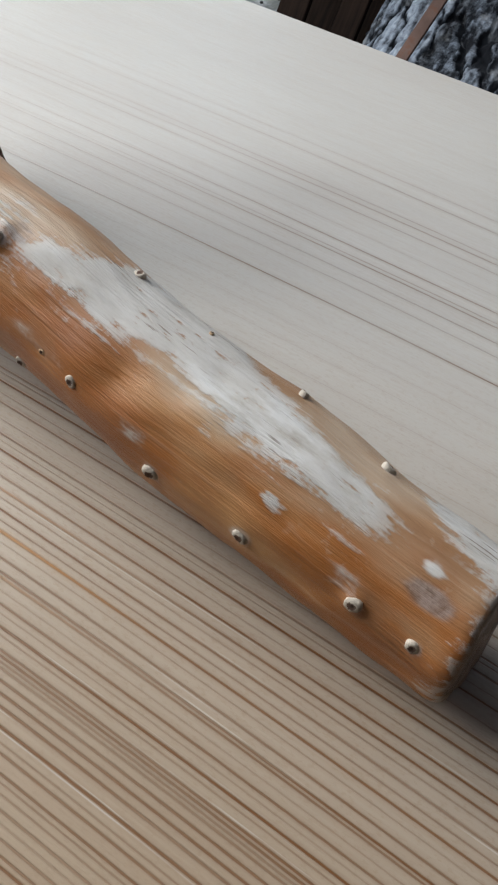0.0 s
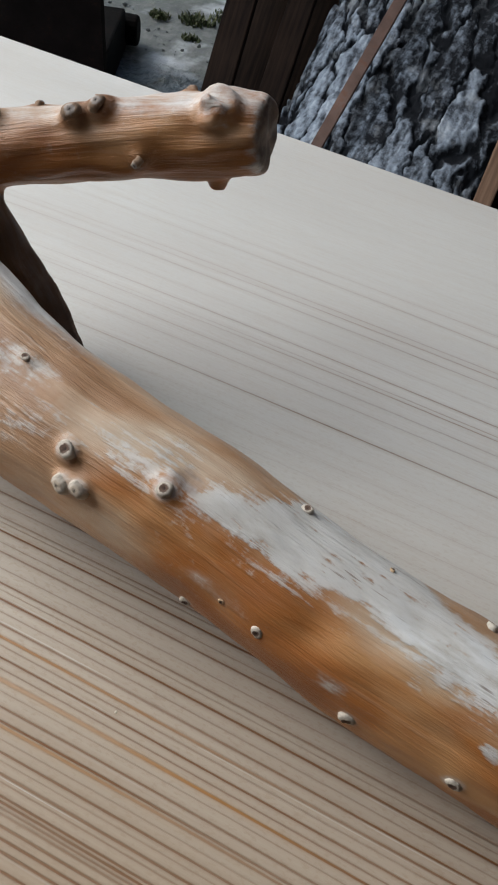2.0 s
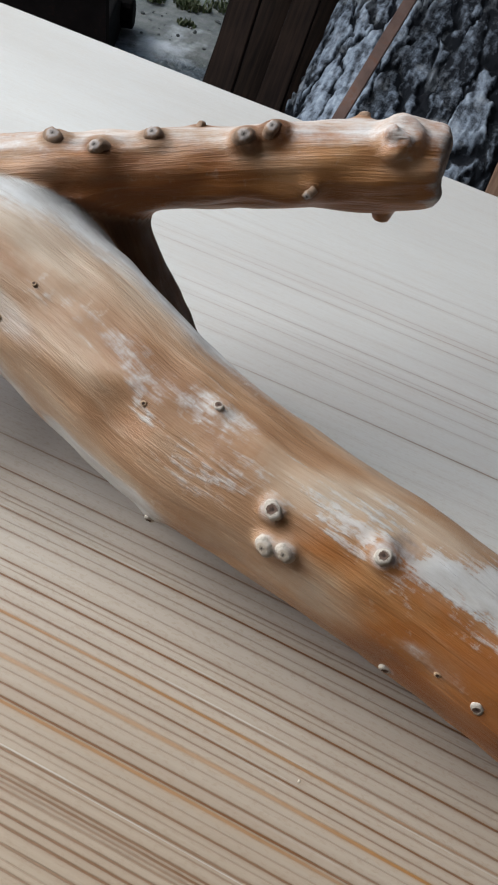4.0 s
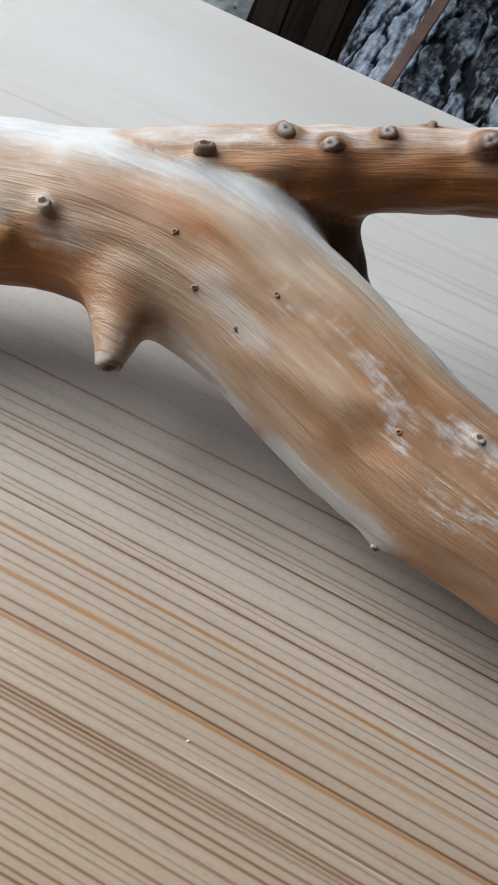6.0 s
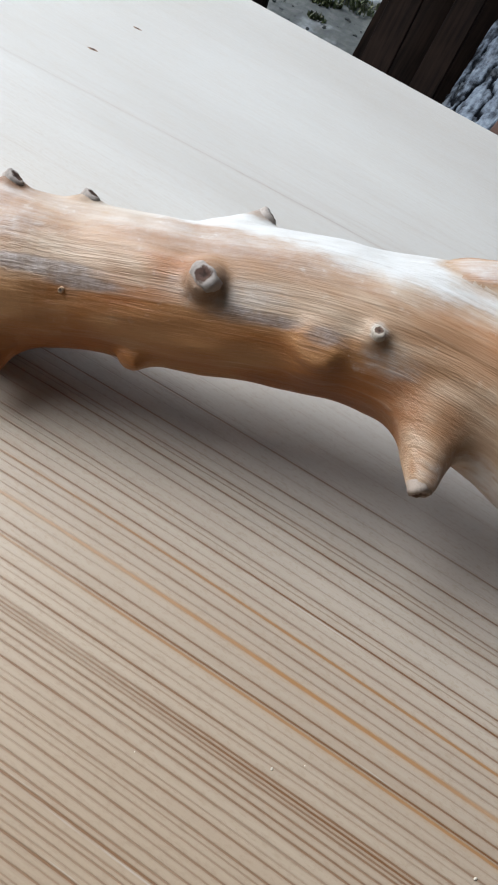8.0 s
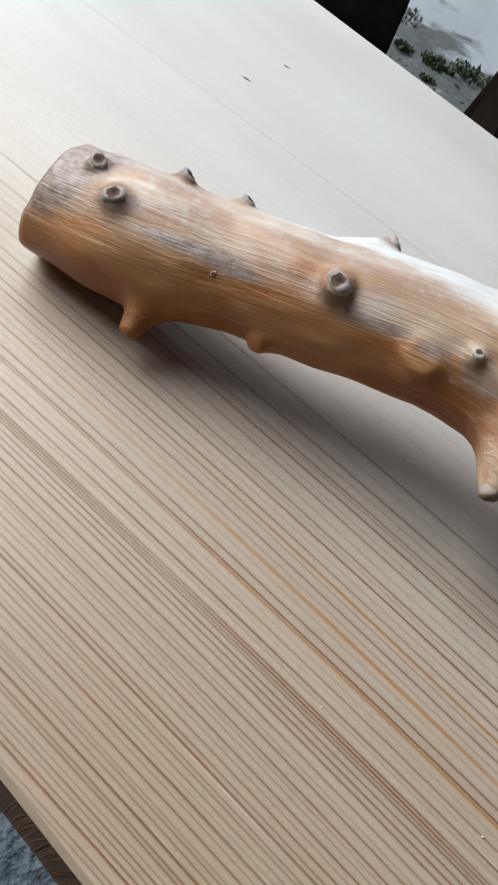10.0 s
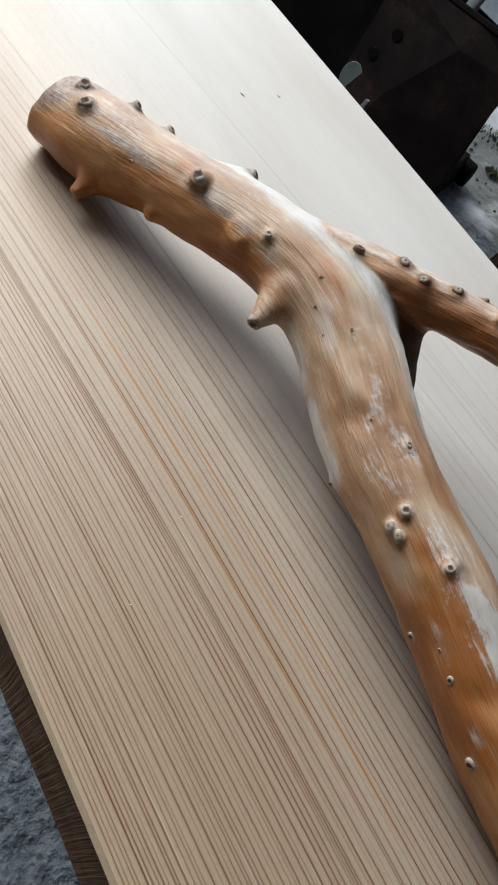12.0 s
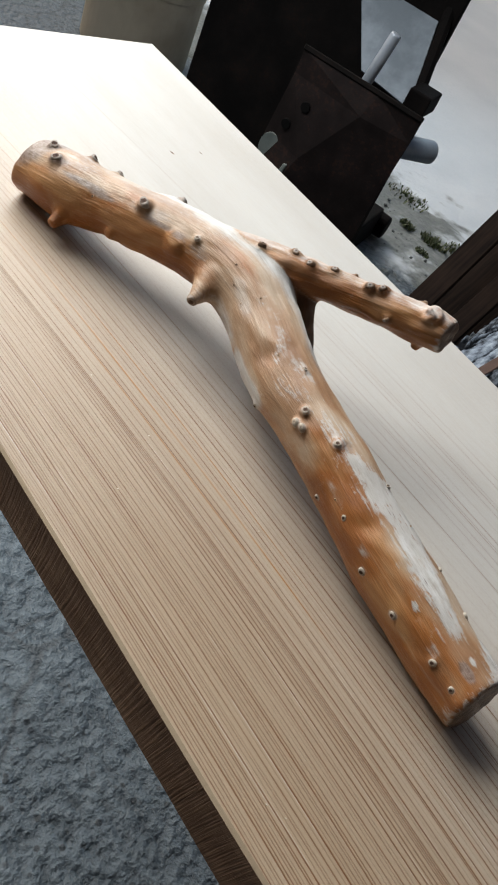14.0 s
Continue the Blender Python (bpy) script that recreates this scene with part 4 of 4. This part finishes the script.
        way = np.array(tip) - np.array(foot)
        way /= np.linalg.norm(way)
        off = places - base
        up = off @ way
        aside = np.linalg.norm(off - up[:, None] * way, axis=1)
        near = (aside < max(0.8 * r2, 0.0013)) & (np.abs(up) < 0.03)
        tops.append(tuple(base + way * (np.percentile(up[near], 85) if near.any() else 0.0)))
    return thing, parts, pins, tops


branch, branch_parts, PINS, TOPS = build_branch()


def knot_cap(seed, dome=False):
    """The weathered end of a twig stub: a slightly domed, uneven disc of radius 1 with a short skirt."""
    rnd = random.Random(seed)
    oval, lean = rnd.uniform(0.70, 0.97), rnd.uniform(0, math.pi)
    bm = bmesh.new()
    rings = []
    low_rings = ((1.0, -0.9), (1.0, -0.30), (0.90, -0.04), (0.62, 0.06), (0.34, 0.04))
    domed = ((1.15, -0.9), (1.0, -0.30), (0.86, 0.02), (0.62, 0.20), (0.30, 0.27))
    for radius, z in domed if dome else low_rings:
        ring = []
        for k in range(16):
            a = k * math.pi / 8
            r = radius * (1 + 0.07 * math.sin(2 * a + lean) + rnd.uniform(-0.055, 0.055)) * (oval if math.cos(a + lean) ** 2 > 0.5 else 1)
            ring.append(bm.verts.new((r * math.cos(a), r * math.sin(a), z + rnd.uniform(-0.07, 0.07) * (radius < 1))))
        rings.append(ring)
    for low, high in zip(rings, rings[1:]):
        for k in range(16):
            bm.faces.new((low[k], low[(k + 1) % 16], high[(k + 1) % 16], high[k]))
    pith = bm.verts.new((0, 0, 0.24 if dome else -0.12))
    for k in range(16):
        bm.faces.new((rings[-1][k], rings[-1][(k + 1) % 16], pith))
    bmesh.ops.recalc_face_normals(bm, faces=bm.faces[:])
    return bm


def set_knot(name, seed, at, way, r, material, parent, label):
    cap = link_mesh(name, knot_cap(seed, material in (KNOT_GREY, KNOT_WHITE)), material, True)
    cap.parent = parent
    cap.matrix_parent_inverse = parent.matrix_world.inverted()
    rnd = random.Random(seed + 500)
    way = (way + Vector((rnd.uniform(-0.2, 0.2), rnd.uniform(-0.2, 0.2), rnd.uniform(-0.1, 0.1)))).normalized()
    cap.matrix_basis = Matrix.Translation(at) @ way.to_track_quat("Z", "Y").to_matrix().to_4x4() @ Matrix.Diagonal((r, r, r, 1))
    tagged(cap, label)


bpy.context.view_layer.update()
for number, (foot, tip, r1, r2, soft, kind) in enumerate(STUBS):
    if kind in ("burl", "worn"):
        continue
    way = (Vector(tip) - Vector(foot)).normalized()
    material, label = {"pale": (KNOT_PALE, "pale sawn twig knot with dark pith"), "dark": (KNOT_DARK, "dark sawn twig knot"), "lump": (KNOT_WHITE, "blunt whitish twig knot"), "bark": (KNOT_BARK, "grey-rimmed sawn twig knot with brown heart"), "grey": (KNOT_GREY, "grey-brown sawn twig knot"), "tip": (KNOT_TIP, "grey sawn twig end")}[kind]
    owner = branch_parts[1] if tip[2] > 0.0765 or number > 31 else branch_parts[0]
    set_knot("knot", number, Vector(TOPS[number]) + way * (0.0002 + 0.18 * r2), way, r2 * (0.88 if kind in ("grey", "tip", "pale") else 0.94), material, owner, label)
for number, (at, way, r) in enumerate(PINS):
    set_knot("pin_knot", 90 + number, at + way * 0.0004, way, r * 0.66, KNOT_PIN, branch_parts[0], "tiny dark pin knot")


# small dark pin knots in the slab's face
for number, (x, y, long) in enumerate(((-0.061, -0.113, 0.0030), (-0.061, -0.080, 0.0024))):
    speck = part("pin_knot", knot_cap(200 + number), KNOT_DARK, slab, "small dark pin knot", True)
    speck.matrix_basis = Matrix.Translation((x, y, SLAB_TOP + 0.00012)) @ Matrix.Diagonal((long, long * 0.35, 0.0004, 1))


def crumbs(count, seed):
    """Tiny pale wood crumbs strewn over the slab."""
    rnd = random.Random(seed)
    bm = bmesh.new()
    for _ in range(count):
        x, y, r = rnd.uniform(-0.15, 0.5), rnd.uniform(-0.395, -0.29), rnd.uniform(0.0002, 0.00045)
        made = bmesh.ops.create_icosphere(bm, subdivisions=1, radius=r)["verts"]
        turn = Matrix.Translation((x, y, SLAB_TOP + 0.4 * r)) @ pose(0, 0, 0, 0, 0, rnd.uniform(0, 180)) @ Matrix.Diagonal((rnd.uniform(1, 2.2), 0.8, 0.5, 1))
        bmesh.ops.transform(bm, matrix=turn, verts=made)
    return bm


tagged(link_mesh("wood_crumbs", crumbs(16, 8), CRUMB), "tiny pale wood crumbs strewn over the wooden slab", "crumbs", kind="stuff")


# ---- the bark-covered log slab that leans behind ----
def bark_mesh():
    nu, nv = 190, 330
    wide, length = 0.40, 1.25
    foot = Vector((0.045, 0.58, 0.01))
    along = Vector((0.03, 0.835, 0.55)).normalized()
    across = Vector((0.97, -0.10, 0.12))
    across = (across - along * across.dot(along)).normalized()
    out = across.cross(along).normalized()
    verts, ridge = [], []
    for j in range(nv + 1):
        for i in range(nu + 1):
            u, v = (i / nu - 0.5), j / nv
            edge = 0.012 * noise.noise((v * 9, 0.2, 4.0)) + 0.03 * noise.noise((v * 2.3, 1.7, 4.0))
            a = u * wide + edge * (1 if u > 0 else -1) * min(1, abs(u) * 3)
            b = v * length
            bend = 0.055 * (1 - (2 * u) ** 2)
            wx = a + 0.020 * noise.noise((a * 14, b * 9, 1.0)) + 0.014 * noise.noise((a * 45, b * 36, 1.0)) + 0.005 * noise.noise((a * 130, b * 100, 6.0)) + 0.10 * b
            wy = b + 0.03 * noise.noise((a * 9, b * 9, 5.0))
            gaps, seeds = noise.voronoi((wx * 23, wy * 5.0, 0.0))
            fine, fseeds = noise.voronoi((wx * 48, wy * 15, 3.0))
            rift = max(0.0, 1 - (gaps[1] - gaps[0]) / 0.11)
            chip = max(0.0, 1 - (fine[1] - fine[0]) / 0.25)
            crust = noise.fractal((a * 80 + b * 6, b * 24, 2.0), 0.75, 2.0, 4)
            lift = noise.cell((seeds[0].x * 3.1, seeds[0].y * 2.7, 1.0)) * 0.7 + noise.cell((fseeds[0].x * 3.1, fseeds[0].y * 2.7, 5.0)) * 0.3
            h = 0.0026 * crust + 0.0055 * lift - 0.015 * rift ** 1.2 - 0.0005 * chip ** 1.5
            ridge.append(max(0.0, min(1.0, 0.52 + 0.34 * crust + 0.28 * (lift - 0.3) - 0.80 * rift ** 1.1 - 0.10 * chip ** 1.5)))
            verts.append(tuple(foot + across * a + along * b + out * (bend + h)))
    faces = []
    w = nu + 1
    for j in range(nv):
        for i in range(nu):
            faces.append((j * w + i, j * w + i + 1, (j + 1) * w + i + 1, (j + 1) * w + i))
    # closed behind
    rim = [j * w for j in range(nv + 1)] + [nv * w + i for i in range(1, w)] + [j * w + nu for j in range(nv - 1, -1, -1)] + [i for i in range(nu - 1, 0, -1)]
    start = len(verts)
    for k in rim:
        verts.append(tuple(Vector(verts[k]) - out * 0.075))
        ridge.append(0.1)
    m = len(rim)
    for k in range(m):
        faces.append((rim[k], rim[(k + 1) % m], start + (k + 1) % m, start + k))
    faces.append(tuple(start + k for k in range(m)))
    data = bpy.data.meshes.new("bark_slab")
    data.from_pydata(verts, [], faces)
    data.attributes.new("ridge", "FLOAT", "POINT").data.foreach_set("value", np.array(ridge, np.float32))
    data.materials.append(BARK)
    bm = bmesh.new()
    bm.from_mesh(data)
    bmesh.ops.recalc_face_normals(bm, faces=bm.faces[:])
    bm.to_mesh(data)
    bm.free()
    data.polygons.foreach_set("use_smooth", [True] * len(data.polygons))
    return data, along, across, out


bark_data, BARK_ALONG, BARK_ACROSS, BARK_OUT = bark_mesh()
bark = tagged(new("bark_slab", bark_data), "log slab with thick grey flaky bark, leaning on the ground behind", "log slab")


def lean_plank(name, low, high, wide, thick, material, label, category, group=""):
    """A long board from low to high, its broad side towards the slab."""
    low, high = Vector(low), Vector(high)
    up = (high - low).normalized()
    side = Vector((1, 0.12, 0))
    side = (side - up * side.dot(up)).normalized()
    m = Matrix((side, up.cross(side) * -1, up)).transposed().to_4x4()
    bm = box((wide, thick, (high - low).length), (0, 0, (high - low).length / 2), min(0.003, thick * 0.2))
    ob = link_mesh(name, bm, material)
    ob.matrix_world = Matrix.Translation(low) @ m
    return tagged(ob, label, category, group)


lean_plank("rusty_bar", (-0.035, 0.62, 0.125), (0.085, 1.62, 0.86), 0.020, 0.008, RUSTY, "narrow red-brown rusty flat bar lying across the bark slab", "metal bar")
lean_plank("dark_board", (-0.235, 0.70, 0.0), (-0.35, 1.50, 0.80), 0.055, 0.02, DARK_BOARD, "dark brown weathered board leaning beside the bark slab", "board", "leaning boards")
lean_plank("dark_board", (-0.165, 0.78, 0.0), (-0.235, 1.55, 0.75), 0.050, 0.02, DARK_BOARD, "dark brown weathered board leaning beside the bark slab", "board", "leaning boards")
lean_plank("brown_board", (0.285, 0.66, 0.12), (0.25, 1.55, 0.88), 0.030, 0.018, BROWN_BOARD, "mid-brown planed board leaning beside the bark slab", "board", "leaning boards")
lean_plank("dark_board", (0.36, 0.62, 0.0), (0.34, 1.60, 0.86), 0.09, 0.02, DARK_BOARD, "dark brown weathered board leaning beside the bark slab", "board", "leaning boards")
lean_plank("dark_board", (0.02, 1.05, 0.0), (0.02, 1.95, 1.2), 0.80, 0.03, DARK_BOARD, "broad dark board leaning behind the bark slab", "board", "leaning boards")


# ---- the dark steel machine ----
def sheet(corners, thick, rounds=0.0):
    """A plate through those corners, in order round its rim, with that thickness behind it; more than four corners may fold."""
    bm = bmesh.new()
    a, c, d = (Vector(corners[k]) for k in (0, 1, -1))
    out = (c - a).cross(d - a).normalized() * thick
    front = [bm.verts.new(Vector(p)) for p in corners]
    back = [bm.verts.new(Vector(p) - out) for p in corners]
    bm.faces.new(front)
    bm.faces.new(back[::-1])
    for k in range(len(corners)):
        m = (k + 1) % len(corners)
        bm.faces.new((front[k], back[k], back[m], front[m]))
    bmesh.ops.recalc_face_normals(bm, faces=bm.faces[:])
    if rounds:
        bmesh.ops.bevel(bm, geom=bm.edges[:], offset=rounds, segments=1, affect="EDGES")
    return bm


def folded_front(y):
    """The hopper's dented front: a pale-catching left facet and a right facet that turns away, folded along a slanting crease."""
    rows = ((0.552, -0.200, -0.010, 0.096), (0.50, -0.200, -0.022, 0.094), (0.36, -0.212, -0.103, 0.085), (0.22, -0.212, -0.150, 0.085), (0.06, -0.205, -0.160, 0.092))
    bm = bmesh.new()
    grid = []
    for n, (z, left, fold, right) in enumerate(rows):
        out = (0.0, 0.020, 0.040, 0.045, 0.045)[n]
        line = []
        for layer in (0.0, 0.006):
            line.append([bm.verts.new((left, y + layer, z)), bm.verts.new((fold, y - out + layer, z)), bm.verts.new((right, y + layer + 0.004 * n, z))])
        grid.append(line)
    for a, b in zip(grid, grid[1:]):
        for k in range(2):
            bm.faces.new((a[0][k], a[0][k + 1], b[0][k + 1], b[0][k]))
            bm.faces.new((a[1][k], b[1][k], b[1][k + 1], a[1][k + 1]))
        for k in (0, 2):
            bm.faces.new((a[0][k], b[0][k], b[1][k], a[1][k]))
    for line in (grid[0], grid[-1]):
        for k in range(2):
            bm.faces.new((line[0][k], line[0][k + 1], line[1][k + 1], line[1][k]))
    bmesh.ops.recalc_face_normals(bm, faces=bm.faces[:])
    return bm


def machine():
    base = tagged(new("steel_machine"), "black steel machine with dented hopper, lever and pipe on the concrete", "machine")
    base.location = (-0.6, 0.95, 0)
    base.rotation_euler = (0, 0, math.atan2(0.106, 0.261))
    bpy.context.view_layer.update()
    x0, x1, y0, y1 = -0.200, 0.094, -0.146, 0.074
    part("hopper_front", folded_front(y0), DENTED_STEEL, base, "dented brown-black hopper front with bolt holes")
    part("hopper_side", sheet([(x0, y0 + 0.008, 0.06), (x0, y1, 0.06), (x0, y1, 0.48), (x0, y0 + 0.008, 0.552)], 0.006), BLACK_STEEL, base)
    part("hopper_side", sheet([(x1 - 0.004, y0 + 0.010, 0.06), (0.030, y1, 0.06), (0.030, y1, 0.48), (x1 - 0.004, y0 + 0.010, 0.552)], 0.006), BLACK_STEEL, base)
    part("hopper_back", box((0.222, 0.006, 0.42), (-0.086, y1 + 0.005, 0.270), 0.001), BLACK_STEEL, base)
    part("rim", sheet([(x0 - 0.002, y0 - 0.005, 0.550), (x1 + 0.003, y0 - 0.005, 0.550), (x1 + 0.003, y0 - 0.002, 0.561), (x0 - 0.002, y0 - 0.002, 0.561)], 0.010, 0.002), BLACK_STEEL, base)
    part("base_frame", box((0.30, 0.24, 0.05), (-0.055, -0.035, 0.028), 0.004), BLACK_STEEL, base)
    # solid near-black discs in place of bolt holes; the colour is the shade inside them
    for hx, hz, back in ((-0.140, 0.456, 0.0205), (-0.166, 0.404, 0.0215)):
        part("bolt_hole", rod((hx, y0 - back - 0.002, hz), (hx, y0 - back + 0.012, hz), 0.0105, 0.0105, 16), HOLE_SHADE, base)
    tag = rod((-0.186, y0 - 0.016, 0.336), (-0.186, y0 - 0.010, 0.336), 0.024, 0.024, 24, 0.001)
    bmesh.ops.scale(tag, vec=(1.0, 1.0, 1.35), space=Matrix.Translation((0.186, -y0, -0.336)), verts=tag.verts)
    part("oval_plate", tag, PALE_PLATE, base, "pale grey-green oval plate")
    part("clip", sheet([(-0.135, y0 - 0.046, 0.300), (-0.124, y0 - 0.046, 0.304), (-0.118, y0 - 0.042, 0.336), (-0.128, y0 - 0.042, 0.334)], 0.006, 0.002), PALE_PLATE, base, "small pale clip")
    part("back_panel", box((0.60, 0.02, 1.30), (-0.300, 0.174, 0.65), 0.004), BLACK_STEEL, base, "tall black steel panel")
    part("chute", sheet([(-0.127, 0.061, 0.516), (0.016, 0.052, 0.503), (-0.057, 0.199, 0.713), (-0.228, 0.143, 0.633)], 0.008, 0.001), CHUTE_STEEL, base, "blue-grey steel plate rising from the hopper")
    part("chute_edge", rod((0.029, 0.045, 0.507), (-0.039, 0.195, 0.721), 0.014, 0.014, 8), BLACK_STEEL, base)
    part("lever", rod((-0.066, -0.1, 0.500), (-0.046, -0.1, 0.655), 0.0125, 0.012, 18, 0.004), LEVER_STEEL, base, "bare grey steel lever", True)
    part("ledge", box((0.055, 0.09, 0.045), (0.040, 0.031, 0.54), 0.004), BLACK_STEEL, base)
    part("pipe", rod((0.06, -0.064, 0.46), (0.120, 0.015, 0.46), 0.026, 0.026, 24, 0.004), GREY_STEEL, base, "grey steel pipe stub", True)
    part("base_beam", box((0.07, 0.52, 0.10), (-0.02, 0.22, 0.052), 0.006), BLACK_STEEL, base)
    part("foot", rod((-0.02, 0.500, 0.042), (0.045, 0.500, 0.042), 0.040, 0.036, 20, 0.006), BLACK_STEEL, base)
    return base


machine()

# pale drum beyond the slab's end
drum = tagged(new("drum"), "pale weathered round drum standing on the concrete", "drum")
drum.location = (-1.87, 1.17, 0)
bpy.context.view_layer.update()
part("shell", rod((0, 0, 0.0), (0, 0, 0.75), 0.19, 0.19, 48, 0.006), PALE_DRUM, drum, smooth=False)
for z in (0.25, 0.5):
    bm = bmesh.new()
    bmesh.ops.create_cone(bm, segments=48, radius1=0.194, radius2=0.194, depth=0.016)
    bmesh.ops.translate(bm, vec=(0, 0, z), verts=bm.verts)
    part("hoop", bm, PALE_DRUM, drum)


# ---- weeds at the foot of the wall ----
def tuft(at, spread, count, tall, seed):
    rnd = random.Random(seed)
    bm = bmesh.new()
    for _ in range(count):
        r, a = spread * rnd.random() ** 0.9, rnd.uniform(0, 2 * math.pi)
        foot = Vector((at[0] + r * math.cos(a), at[1] + 0.7 * r * math.sin(a), 0.0))
        h, lean = tall * rnd.uniform(0.4, 1.1), rnd.uniform(0, 2 * math.pi)
        bow = Vector((math.cos(lean), math.sin(lean), 0)) * h * rnd.uniform(0.2, 0.9)
        side = Vector((-math.sin(lean), math.cos(lean), 0)) * rnd.uniform(0.0015, 0.0042)
        low = [bm.verts.new(foot - side), bm.verts.new(foot + side)]
        mid = [bm.verts.new(foot + bow * 0.35 + Vector((0, 0, h * 0.6)) - side), bm.verts.new(foot + bow * 0.35 + Vector((0, 0, h * 0.6)) + side)]
        top = bm.verts.new(foot + bow + Vector((0, 0, h)))
        bm.faces.new((low[0], low[1], mid[1], mid[0]))
        bm.faces.new((mid[0], mid[1], top))
    return bm


for spot, spread, count, tall, seed in (((-0.70, 1.665), 0.055, 240, 0.020, 1), ((-0.62, 1.74), 0.075, 220, 0.018, 2), ((-0.80, 1.63), 0.035, 110, 0.016, 3), ((-0.66, 1.56), 0.03, 90, 0.014, 5), ((-0.95, 1.80), 0.10, 120, 0.016, 4)):
    tagged(link_mesh("grass", tuft(spot, spread, count, tall, seed), GRASS), "low green weeds growing from the cracked concrete", "grass", kind="stuff")


def gravel(count, seed):
    """Loose grey stones in the strip of soil between the shed floor and the yard."""
    rnd = random.Random(seed)
    bm = bmesh.new()
    for _ in range(count):
        x, y, r = rnd.uniform(-1.5, 0.0), rnd.gauss(1.58, 0.07), 0.0015 + 0.006 * rnd.random() ** 3
        made = bmesh.ops.create_icosphere(bm, subdivisions=1, radius=r)["verts"]
        for v in made:
            v.co *= rnd.uniform(0.75, 1.2)
        turn = Matrix.Translation((x, y, 0.25 * r)) @ pose(0, 0, 0, 0, 0, rnd.uniform(0, 180)) @ Matrix.Diagonal((1.2, 0.9, 0.6, 1))
        bmesh.ops.transform(bm, matrix=turn, verts=made)
    return bm


tagged(link_mesh("gravel", gravel(260, 4), STONE), "loose grey gravel in a strip of dark soil", "gravel", kind="stuff")
